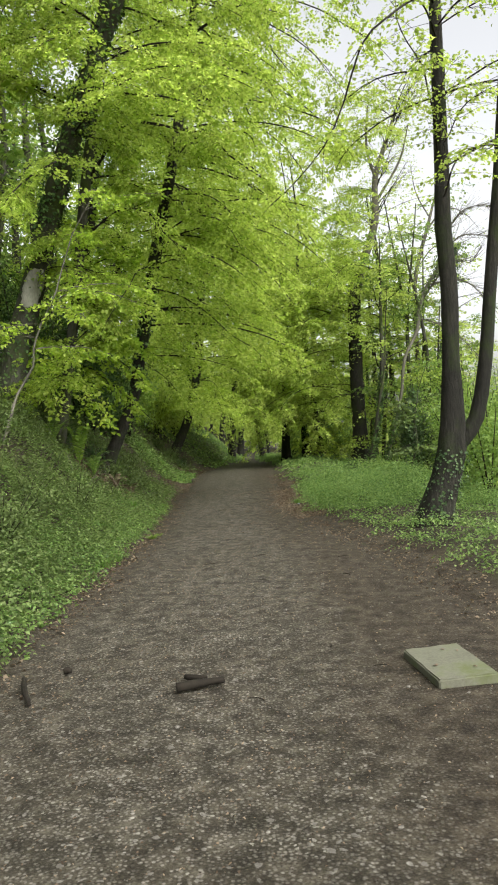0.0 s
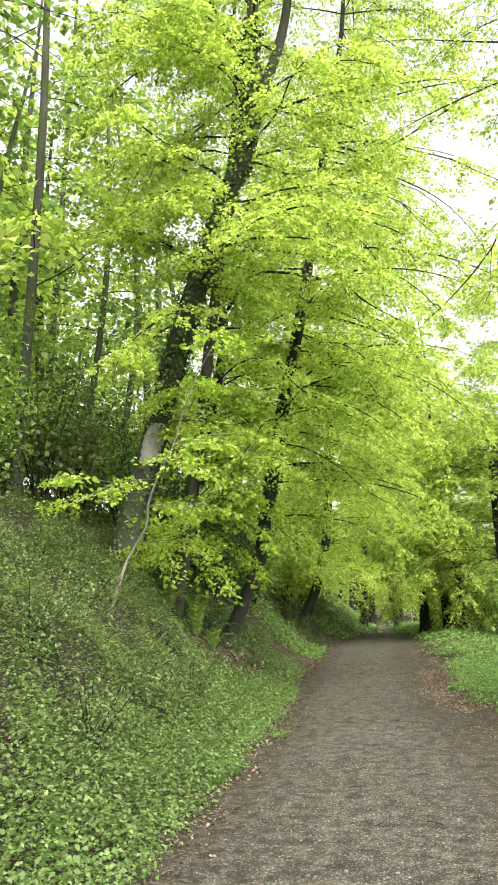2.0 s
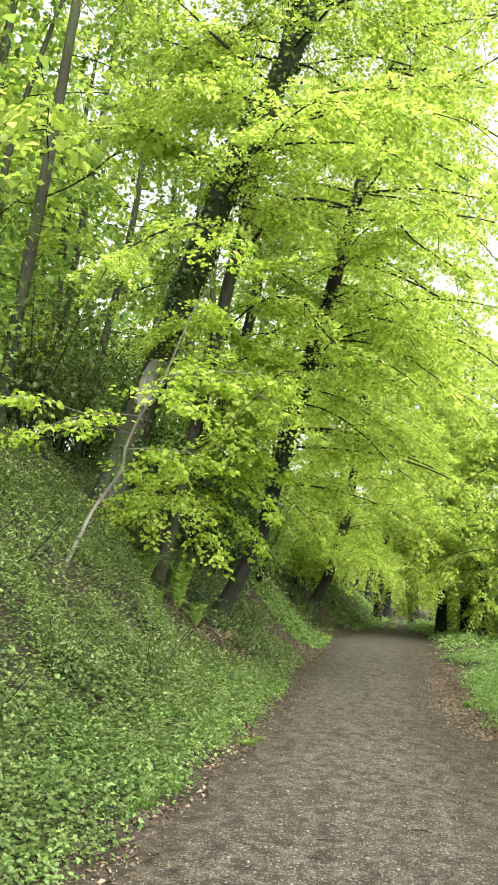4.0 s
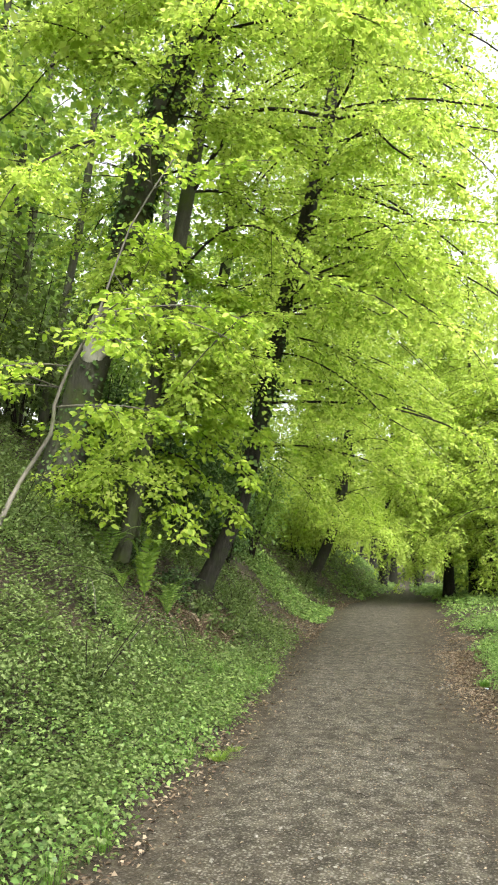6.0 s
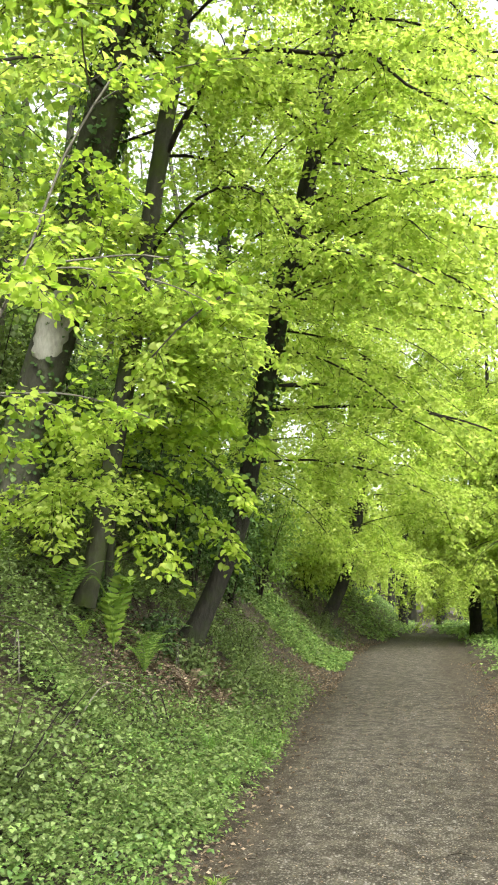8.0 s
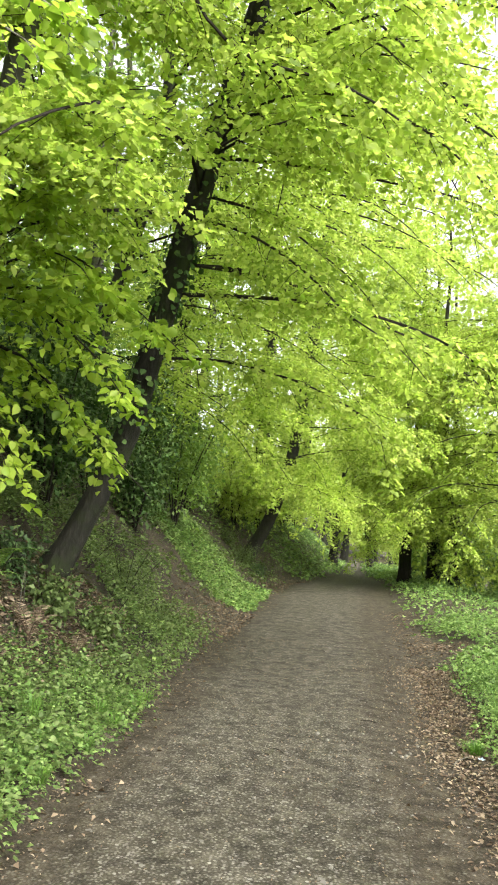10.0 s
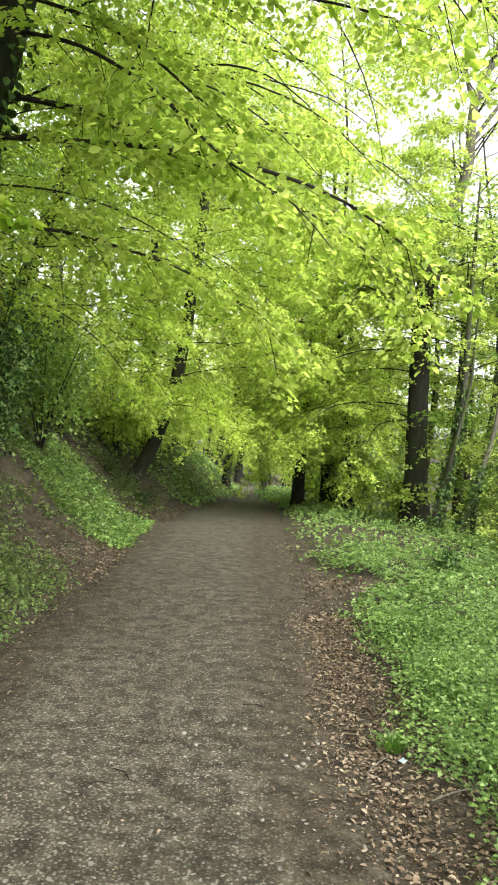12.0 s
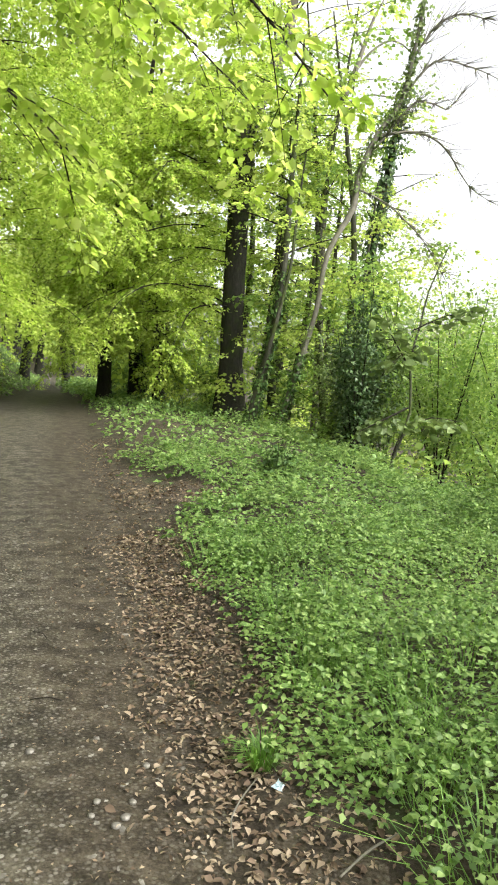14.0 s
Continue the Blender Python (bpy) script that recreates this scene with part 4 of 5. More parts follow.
# bent pale sapling on the bank with broad fresh leaves
P_TRUNK = [(-3.5, 10.65, 1.2, 0.034), (-3.36, 10.8, 1.75, 0.024), (-3.29, 11, 2.13, 0.02), (-3.04, 11, 2.52, 0.018), (-3.02, 11, 2.76, 0.017), (-2.89, 11, 3.12, 0.014), (-2.65, 11, 3.57, 0.011), (-2.38, 11, 4.36, 0.008), (-1.96, 11, 5.02, 0.007)]
tree("young_lime", "bent pale-barked sapling with broad fresh leaves", P_TRUNK, auto_limbs(P_TRUNK, 15, 1.5, 0.25, 0.6, 191, 0.45, radius=0.006), PALE_BARK, LIME, 191, size=0.066, count=9, per=18, reach=0.45, kind="oval", flare=0, sides=8, width=0.45)
# understorey beech whose lowest sprays hang over the bank
U_TRUNK = [(-3.55, 14.7, 1.55, 0.05), (-3.45, 14.6, 2.6, 0.042), (-3.3, 14.6, 3.6, 0.035), (-3.1, 14.6, 4.8, 0.02), (-3.0, 14.6, 5.8, 0.008)]
U_LIMBS = [smooth_line(q, 0.2) for q in (
    [(-3.42, 14.6, 2.9, 0.022), (-2.9, 14.5, 2.75, 0.017), (-2.3, 14.6, 2.2, 0.012), (-1.75, 14.7, 1.65, 0.004)], [(-3.45, 14.6, 2.6, 0.02), (-3.1, 14.2, 2.5, 0.014), (-2.8, 13.9, 2.15, 0.009), (-2.55, 13.7, 1.8, 0.004)],
    [(-3.4, 14.6, 3.2, 0.02), (-2.8, 14.3, 3.15, 0.014), (-2.2, 14.2, 2.75, 0.009), (-1.8, 14.1, 2.3, 0.004)], [(-3.4, 14.6, 3.0, 0.02), (-3.5, 14.0, 2.9, 0.012), (-3.55, 13.5, 2.5, 0.008), (-3.5, 13.2, 2.1, 0.004)],
    [(-3.35, 14.6, 3.5, 0.02), (-2.7, 14.6, 3.7, 0.014), (-2.1, 14.7, 3.3, 0.009), (-1.5, 14.7, 2.8, 0.004)])]
tree("young_beech", "young beech with low fresh sprays hanging over the bank", U_TRUNK, U_LIMBS + auto_limbs(U_TRUNK, 12, 1.6, 0.2, 0.8, 195, 0.3, SOUTH + 0.6, 1.4, radius=0.01), BARK, LIME, 195, size=0.09, count=12, per=30, reach=0.65, kind="oval", flare=0, sides=8, width=0.45)


# ---- far woods ----
def far_woods(label, places, seed, leaf_size, per, leaf=None):
    """Crowns of distant woodland, each a lumpy dome of leaf masses."""
    gg = np.random.default_rng(seed)
    chunks = []
    for x, y, h, w in places:
        z = float(height(x, y))
        d = unit(gg.normal(0, 1, (per, 3)))
        lump = 1 + 0.22 * np.sin(5 * d[:, :1] + x) * np.sin(4 * d[:, 1:2] + y) + gg.normal(0, 0.08, (per, 1))
        pos = np.array([x, y, z + h * 0.58]) + d * lump * np.array([w, w, h * 0.45]) * gg.uniform(0.75, 1.05, (per, 1))
        s = leaf_size * gg.uniform(0.6, 1.3, per)
        chunks.append(leaves(pos, gg.normal(0, 1, (per, 3)), d + np.array([0, 0, 0.7]) + gg.normal(0, 0.4, (per, 3)), s, s * 0.8, 0.2, "kite"))
    v, f = join(chunks)
    return tagged(mesh_obj("far_woods", v, f, leaf or FAR_LEAF), label, "woods", kind="stuff")


# The hillside's haze comes only from its greyed leaf colour.
far_woods("wooded hillside across the valley, haze painted into its greyed leaves", [(48 + 12 * (k % 8) + g.uniform(-5, 5), 36 + 13 * (k // 8) + g.uniform(-6, 6), g.uniform(12, 17), g.uniform(5, 7)) for k in range(80)], 401, 0.7, 400, HAZED_HILL)
far_woods("leafy end of the woodland tunnel", [(g.uniform(-16, 18), g.uniform(112, 150), g.uniform(10, 16), g.uniform(4, 6)) for k in range(34)], 402, 1.0, 260)
far_woods("woodland crowns on top of the bank", [(-g.uniform(14, 30), 4 + 1.5 * k, g.uniform(11, 17), g.uniform(3, 5)) for k in range(34)], 403, 0.5, 760, SHRUB)

# ---- undergrowth ----
def scatter(n, x0, x1, y0, y1, keep, g):
    """Up to n places in a stretch of the plan; keep(x, y) gives each one's chance."""
    x, y = g.uniform(x0, x1, n), g.uniform(y0, y1, n)
    ok = g.uniform(0, 1, n) < keep(x, y)
    return x[ok], y[ok]


def patchy(x, y, seed, size=1.0):
    return np.clip(0.55 + 0.6 * wave(x / size, y / size, seed), 0, 1)


def worn(x, y):
    """How far the undergrowth is kept low around the hollow under the beeches."""
    return np.clip(1.8 - ((y - 14.2) / 1.9) ** 2 - ((x + 2.65) / 0.85) ** 2, 0, 1)


def bulge(x, y):
    """Rounded swells of the undergrowth, from nothing at the path's edges."""
    d = np.maximum(left_edge(y) - x, x - right_edge(y) - 0.2)
    lump = np.clip(0.35 + 0.75 * wave(0.8 * x, 0.65 * y, 2.5) + 0.3 * wave(1.9 * x, 1.7 * y, 4.2), 0, 1.2)
    return np.clip((d - 0.15) / 0.8, 0, 1) * lump * (1 - 0.9 * worn(x, y))


def herb_chunk(x, y, g, leaf_n, tall, size, spread, kind="kite", tri=False, mound=0.0):
    """Herb plants: stalked leaves in a loose dome over each place."""
    m = len(x) * leaf_n
    px, py = np.repeat(x, leaf_n), np.repeat(y, leaf_n)
    h = np.repeat(tall * g.uniform(0.5, 1.25, len(x)) * (0.3 + 0.8 * patchy(x, y, 3.3, 0.55)) * (0.45 + 0.85 * patchy(x, y, 1.1, 0.22)) * (1 - 0.6 * worn(x, y)), leaf_n)
    a = g.uniform(0, 2 * np.pi, m)
    r = spread * np.sqrt(g.uniform(0, 1, m))
    lx, ly = px + r * np.cos(a), py + r * np.sin(a)
    lz = height(lx, ly) + h * (1 - 0.55 * (r / spread) ** 2) * g.uniform(0.45, 1.05, m) + mound * bulge(lx, ly) * g.uniform(0.55, 1.05, m)
    pos = np.stack([lx, ly, lz], 1)
    out = np.stack([np.cos(a), np.sin(a), g.normal(-0.15, 0.3, m)], 1) + g.normal(0, 0.3, (m, 3))
    up = np.array([0, 0, 1.0]) + g.normal(0, 0.36, (m, 3))
    s = size * g.uniform(0.55, 1.3, m)
    if not tri:
        return leaves(pos, out, up, s, s * g.uniform(0.55, 0.85, m), 0.18, kind)
    out = unit(out)
    side = unit(np.cross(out, np.array([0, 0, 1.0])))
    return join([leaves(pos, out + k * side * 0.95, up, s * (1.0 if k == 0 else 0.85), s * 0.62, 0.18, kind) for k in (-1, 0, 1)])


def bare_gap(x, y):
    """Two trodden gaps at the foot of the bank, before and behind the grassy tongue."""
    near = np.clip(1.9 - np.abs(y - 20.3 + 0.5 * (x + 2)) / 1.1, 0, 1) * np.clip((x + 3.1) / 0.5, 0, 1)
    far = np.clip(1.8 - np.abs(y - 30.5) / 2.6, 0, 1) * np.clip((x + 3.5) / 0.5, 0, 1)
    return np.maximum(near, 0.45 * far)


def bank_bare(x, y):
    """A worn hollow under the beeches where dead leaves show."""
    return np.clip(1.5 - ((x + 2.85 + 0.12 * wave(2 * x, 2 * y, 1.5)) / 0.55) ** 2 - ((y - 15.2) / 1.9) ** 2, 0, 1)


def on_bank(x, y):
    d = left_edge(y) - x + 0.12 * wave(2.3 * x, 2.1 * y, 5.0)
    bare = bank_bare(x, y)
    return np.clip((d + 0.05) / 0.3, 0, 1) * patchy(x, y, 0.9) ** 0.4 * (1 - 0.97 * bare) * (1 - 0.95 * bare_gap(x, y))


def fade(v, lo, hi, x, y):
    """0 below lo, 1 above hi, with a wandering front."""
    return np.clip((v + 0.7 * wave(1.3 * x, 1.1 * y, 6.6) - lo) / (hi - lo), 0, 1)


def on_verge(x, y):
    d = x - right_edge(y) - 0.2 + 0.24 * wave(1.9 * x, 1.6 * y, 2.2) - 0.85 * np.exp(-((y - 19.3) / 0.7) ** 2)
    return np.clip(d / 0.3, 0, 1) * (0.55 + 0.45 * patchy(x, y, 1.9))


g = np.random.default_rng(5)


def cover(name, label, chunk, mat):
    v, f = chunk
    return tagged(mesh_obj(name, v, f, mat), label, "ground cover", kind="stuff")


def near_bank_strip(x, y):
    return np.clip((y - 6.5) / 0.8, 0, 1) * np.clip((12.6 - y) / 0.8, 0, 1) * np.clip((x + 3.6) / 0.5, 0, 1)


x, y = scatter(22000, -6.0, -1.3, -1.5, 20.5, lambda x, y: on_bank(x, y) * fade(y, -1.0, 2.6, x, y) * fade(x, -5.9, -4.6, x, y) * fade(-y, -20, -18, x, y) * (1 - 0.9 * near_bank_strip(x, y)), g)
cover("bramble_patch", "tangled bramble and nettle leaves covering the bank", herb_chunk(x, y, g, 11, 0.40, 0.041, 0.16, mound=0.5), BRAMBLE)
x, y = scatter(10500, -3.8, -1.3, 6.3, 12.8, lambda x, y: on_bank(x, y) * near_bank_strip(x, y), g)
cover("bramble_patch", "three-part bramble leaves crowding the foot of the bank", herb_chunk(x, y, g, 5, 0.36, 0.031, 0.15, "kite", True, 0.5), BRAMBLE)
x, y = scatter(9500, -4.2, -1.3, 2.5, 20, lambda x, y: on_bank(x, y) * patchy(x, y, 4.4, 0.7), g)
cover("nettle_patch", "fresh green nettles low on the bank", herb_chunk(x, y, g, 8, 0.24, 0.042, 0.11, mound=0.35), HERB)
x, y = scatter(9000, -3.2, -1.4, 2.5, 15, lambda x, y: np.clip((left_edge(y) - x + 0.05) / 0.2, 0, 1) * np.clip((x - left_edge(y) + 1.3 + 0.5 * wave(1.4 * x, 1.2 * y, 8.0)) / 0.5, 0, 1) * (1 - bank_bare(x, y)), g)
cover("nettle_patch", "pale green low herbs along the bank's foot", herb_chunk(x, y, g, 8, 0.24, 0.034, 0.12, mound=0.3), HERB)
x, y = scatter(21000, -13, -1.6, -9, 46, lambda x, y: np.clip((left_edge(y) - x) / 0.4, 0, 1) * (0.25 + 0.75 * patchy(x, y, 7.1, 1.5)) * np.clip((x + 13) / 6, 0, 1) * (1 - 0.95 * bare_gap(x, y)) * np.clip(np.maximum(np.maximum(2.6 - y, y - 17) / 2.5, (-x - 4.4) / 1.5), 0, 1), g)
cover("bank_undergrowth", "leafy undergrowth further along the bank", herb_chunk(x, y, g, 7, 0.3, 0.085, 0.3, mound=0.3), BRAMBLE)
x, y = scatter(5200, -4.4, -1.7, 21.5, 27.5, lambda x, y: np.clip((left_edge(y) + 0.15 - x) / 0.2, 0, 1) * np.clip((x + 4.4) / 0.6, 0, 1) * np.clip((2.3 - np.abs(y - 24.3 + 0.5 * (x + 2)) + 0.4 * wave(2 * x, 2 * y, 3.0)) / 0.5, 0, 1), g)
cover("grassy_tongue", "bright green herbs on a low tongue at the path edge", herb_chunk(x, y, g, 6, 0.12, 0.07, 0.13), HERB)
x, y = scatter(4300, 0.8, 5.4, 11, 17.4, lambda x, y: on_verge(x, y) * fade(y, 11.4, 13.2, x, y) * fade(-x, -5.2, -3.6, x, y), g)
cover("verge_herbs", "dense green herbs with three-part leaves on the verge", herb_chunk(x, y, g, 9, 0.5, 0.027, 0.13, "oval", True, 0.3), HERB)
x, y = scatter(10500, 0.8, 5.4, 11, 17.5, lambda x, y: on_verge(x, y) * fade(y, 11.4, 13.2, x, y) * fade(-x, -5.2, -4.0, x, y), g)
cover("nettle_patch", "small-leaved pale green herbs filling the verge", herb_chunk(x, y, g, 10, 0.3, 0.03, 0.12, mound=0.26), HERB)
x, y = scatter(4600, 0.8, 7.0, 16.5, 22, on_verge, g)
cover("verge_herbs", "dense green herbs with three-part leaves on the verge", herb_chunk(x, y, g, 6, 0.28, 0.046, 0.13, "kite", True, 0.28), HERB)
x, y = scatter(9500, 0.8, 9.5, -1.5, 14.5, lambda x, y: on_verge(x, y) * np.clip((9.5 - x) / 3, 0, 1) * fade(y, -1, 3, x, y) * fade(-y, -14, -12, x, y), g)
cover("verge_herbs", "low green herbs beside the path under the forked tree", herb_chunk(x, y, g, 13, 0.2, 0.037, 0.14, mound=0.12), HERB)
x, y = scatter(8800, 0.8, 12, -9, 46, lambda x, y: np.clip((x - right_edge(y) - 0.1) / 0.3, 0, 1) * np.clip(np.maximum(np.maximum(3.5 - y, y - 19.5) / 2, (x - 4.0) / 2), 0, 1) * (0.4 + 0.6 * patchy(x, y, 6.1, 1.5)), g)
cover("verge_undergrowth", "green undergrowth along the far verge", herb_chunk(x, y, g, 8, 0.34, 0.085, 0.28, mound=0.2), HERB)
x, y = scatter(3200, 5, 22, 8, 42, lambda x, y: 0.4 + 0.6 * patchy(x, y, 8.1, 2.0), g)
cover("slope_scrub", "leafy scrub on the falling slope", herb_chunk(x, y, g, 14, 0.9, 0.12, 0.6), SHRUB)

x, y = scatter(600, -3.6, -2.1, 12.8, 17.6, bank_bare, g)
cover("ground_ivy", "low dark ivy creeping over the bare bank", herb_chunk(x, y, g, 5, 0.08, 0.05, 0.14), IVY)

x, y = scatter(3600, -7, 5, 34, 72, lambda x, y: np.clip(np.maximum(left_edge(y) - x, x - right_edge(y)) / 0.3, 0, 1), g)
cover("bank_undergrowth", "bright low herbs and grass beside the far path", herb_chunk(x, y, g, 8, 0.3, 0.13, 0.3), HERB)

# dry leaves along both edges and in gaps of the bank
def litter_chunk(x, y, g, size=0.038, kind="kite"):
    m = len(x)
    dl, dr = left_edge(y) - x, x - right_edge(y)
    z = np.where(np.maximum(dl, dr) > 0, height(x, y), path_surface(x, y)) + g.uniform(0.003, 0.018, m)
    a = g.uniform(0, 2 * np.pi, m)
    along = np.stack([np.cos(a), np.sin(a), g.normal(0, 0.25, m)], 1)
    up = np.array([0, 0, 1.0]) + g.normal(0, 0.42, (m, 3))
    s = size * g.uniform(0.35, 1.25, m)
    return leaves(np.stack([x, y, z], 1), along, up, s, s * g.uniform(0.25, 0.65, m), 0.3, kind)


x, y = scatter(30000, 0.1, 2.4, 2, 24, lambda x, y: np.exp(-((x - right_edge(y) - 0.1) / 0.27) ** 2), g)
cover("leaf_litter", "pale brown dry beech leaves strewn along the verge", litter_chunk(x, y, g, 0.034), LITTER)
x, y = scatter(34000, 0.1, 1.7, 12.2, 17.8, lambda x, y: (0.35 + 0.65 * patchy(x, y, 5.5, 0.35)) * np.exp(-((x - right_edge(y) - 0.06) / 0.26) ** 2), g)
cover("leaf_litter", "pale tan dry leaves thick along the verge edge", litter_chunk(x, y, g, 0.032, "oval"), LITTER)
x, y = scatter(46000, -5, -0.8, 2, 32, lambda x, y: 0.8 * np.exp(-((x - left_edge(y) + 0.05) / 0.28) ** 2) + 0.3 * (x < left_edge(y)), g)
cover("leaf_litter", "brown dry leaves at the foot of the bank", litter_chunk(x, y, g, 0.038), LITTER)
x, y = scatter(40000, -4.0, -1.4, 17.5, 36, lambda x, y: 0.9 * bare_gap(x, y) * (x < left_edge(y) + 0.3) * (0.3 + 0.7 * patchy(x, y, 2.6, 0.5)), g)
cover("leaf_litter", "reddish brown leaf litter in a trodden gap of the bank", litter_chunk(x, y, g, 0.05), LITTER)
x, y = scatter(26000, -3.9, -1.9, 12.4, 18.0, bank_bare, g)
cover("leaf_litter", "brown dead leaves and bracken crumbs on the bare bank", litter_chunk(x, y, g, 0.055), LITTER)
x, y = scatter(8000, -2.3, -1.2, 5.5, 13.0, lambda x, y: np.exp(-((x - left_edge(y) - 0.05) / 0.16) ** 2) * patchy(x, y, 6.3, 0.6), g)
cover("leaf_litter", "pale dead leaves caught along the bank's edge", litter_chunk(x, y, g, 0.036), LITTER)
x, y = scatter(44000, -1.9, 2.0, 2.4, 19, lambda x, y: 0.8 * (x > left_edge(y)) * (x < right_edge(y)) * patchy(x, y, 3.0, 1.2), g)
cover("leaf_scraps", "small brown leaf scraps and twigs trodden into the path", litter_chunk(x, y, g, 0.016), LITTER)


x, y = scatter(2600, 0.7, 2.2, 18.4, 20.2, lambda x, y: np.exp(-((y - 19.3) / 0.45) ** 2) * np.clip((2.0 - x) / 0.5, 0, 1), g)
cover("leaf_litter", "pale dry leaves in a gap of the verge", litter_chunk(x, y, g, 0.045), LITTER)


# ---- grit and stones of the path ----
def pebble_chunk(x, y, size, g):
    """Low angular stones, half sunk."""
    m = len(x)
    base = np.array([[1, 0, 0], [0.3, 0.9, 0.1], [-0.8, 0.55, 0], [-0.9, -0.5, 0.1], [0.25, -0.95, 0], [0.2, 0.1, 0.75], [-0.25, -0.1, 0.7]])
    f = np.array([[0, 1, 5, 5], [1, 2, 6, 5], [2, 3, 6, 6], [3, 4, 6, 6], [4, 0, 5, 6]])
    a = g.uniform(0, 2 * np.pi, m)
    s = size * (0.45 + 1.5 * g.uniform(0, 1, m) ** 2.2)
    v = base[None] * (1 + g.normal(0, 0.16, (m, 7, 3)))
    v = v * np.stack([s, s * g.uniform(0.55, 0.95, m), s * g.uniform(0.2, 0.5, m)], 1)[:, None]
    ca, sa = np.cos(a)[:, None], np.sin(a)[:, None]
    v = np.stack([v[..., 0] * ca - v[..., 1] * sa, v[..., 0] * sa + v[..., 1] * ca, v[..., 2]], -1)
    v = v + np.stack([x, y, path_surface(x, y) - 0.1 * s], 1)[:, None]
    tri = np.array([[0, 1, 5], [1, 6, 5], [1, 2, 6], [2, 3, 6], [3, 4, 6], [4, 5, 6], [4, 0, 5]])
    return v.reshape(-1, 3), (np.arange(m)[:, None, None] * 7 + tri[None]).reshape(-1, 3)


def crown_share(x, y):
    """Grit gathers along the trodden crown, thinner at the sides."""
    c = -0.35 + 0.25 * wave(0.3 * y, 0.2 * y, 1.0)
    return (0.15 + 0.85 * np.exp(-((x - c) / 0.75) ** 2)) * (0.3 + 0.7 * patchy(x, y, 2.7, 0.9)) * (x > left_edge(y) + 0.1) * (x < right_edge(y) - 0.05)


x, y = scatter(30000, -1.7, 1.9, 2.4, 17, crown_share, g)
v, f = pebble_chunk(x, y, 0.0078, g)
tagged(mesh_obj("grit", v, f, STONE), "pale stone grit pressed into the path", "gravel", kind="stuff")
x, y = scatter(11000, -1.6, 1.7, 2.4, 20, crown_share, g)
v, f = pebble_chunk(x, y, 0.0115, g)
tagged(mesh_obj("gravel", v, f, STONE), "larger pale stones scattered on the path", "gravel", kind="stuff")


# ---- bramble bushes that swell out of the bank ----
gb = np.random.default_rng(23)
for k, (x, y) in enumerate([(-3.3, 8.2), (-2.75, 9.3), (-3.5, 9.9), (-4.2, 9.0), (-3.75, 11.6), (-4.5, 11.2), (-4.0, 12.9), (-4.9, 13.0), (-3.4, 6.6), (-4.2, 7.4),
                            (-3.9, 16.4), (-2.9, 18.0), (-3.9, 14.9), (-2.5, 7.6), (-2.45, 10.6), (-3.1, 29.2), (-3.7, 30.4)]):
    shrub("bramble_bush", "low bramble bush arching over the bank", (x, y), 8, gb.uniform(0.5, 0.8), gb.uniform(0.42, 0.62), 1500, 0.036, BRAMBLE, 330 + k, category="bramble", group="brambles on the bank", lean=(0.12, -0.08))


for k, (x, y, t) in enumerate([(-2.78, 15.3, 0.6), (-3.15, 15.2, 0.7), (-2.5, 15.9, 0.5), (-3.5, 14.3, 0.6), (-3.0, 29.6, 0.6), (-2.75, 30.2, 0.5)]):
    shrub("ivy_clump", "dark ivy and fern clump at the foot of a beech", (x, y), 6, t, 0.42, 800, 0.055, HOLLY if k % 2 else BRAMBLE, 350 + k, category="ivy", group="clumps under the beeches")


# ---- grass, ferns and small things ----
def grass_tuft(at, label, blades, tall, wide, seed, mat=None):
    g = np.random.default_rng(seed)
    x, y = at
    on_path = left_edge(y) < x < right_edge(y)
    z = float(path_surface(x, y) if on_path else height(x, y))
    a = g.uniform(0, 2 * np.pi, blades)
    r = wide * 0.35 * np.sqrt(g.uniform(0, 1, blades))
    root = np.stack([r * np.cos(a), r * np.sin(a), np.full(blades, -0.01)], 1)
    h = tall * g.uniform(0.5, 1.1, blades)
    lean = np.stack([np.cos(a), np.sin(a), np.zeros(blades)], 1) * (wide * g.uniform(0.2, 1.1, blades))[:, None]
    side = np.stack([-np.sin(a), np.cos(a), np.zeros(blades)], 1) * 0.002
    up = np.array([0, 0, 1.0])
    mid, tip = root + lean * 0.35 + up * (h * 0.65)[:, None], root + lean + up * (h * 0.8)[:, None]
    v = np.stack([root - side, root + side, mid + side, mid - side, tip], 1)
    n = np.arange(blades)[:, None] * 5
    f = np.concatenate([n + np.array([[0, 1, 2, 3]]), n + np.array([[3, 2, 4, 4]])])
    v, quad = v.reshape(-1, 3), f[:blades]
    tri = n + np.array([[3, 2, 4]])
    f3 = np.concatenate([quad[:, [0, 1, 2]], quad[:, [0, 2, 3]], tri])
    ob = mesh_obj("grass_tuft", v, f3, mat or GRASS)
    ob.location = (x, y, z)
    return tagged(ob, label, "grass", "grass tufts")


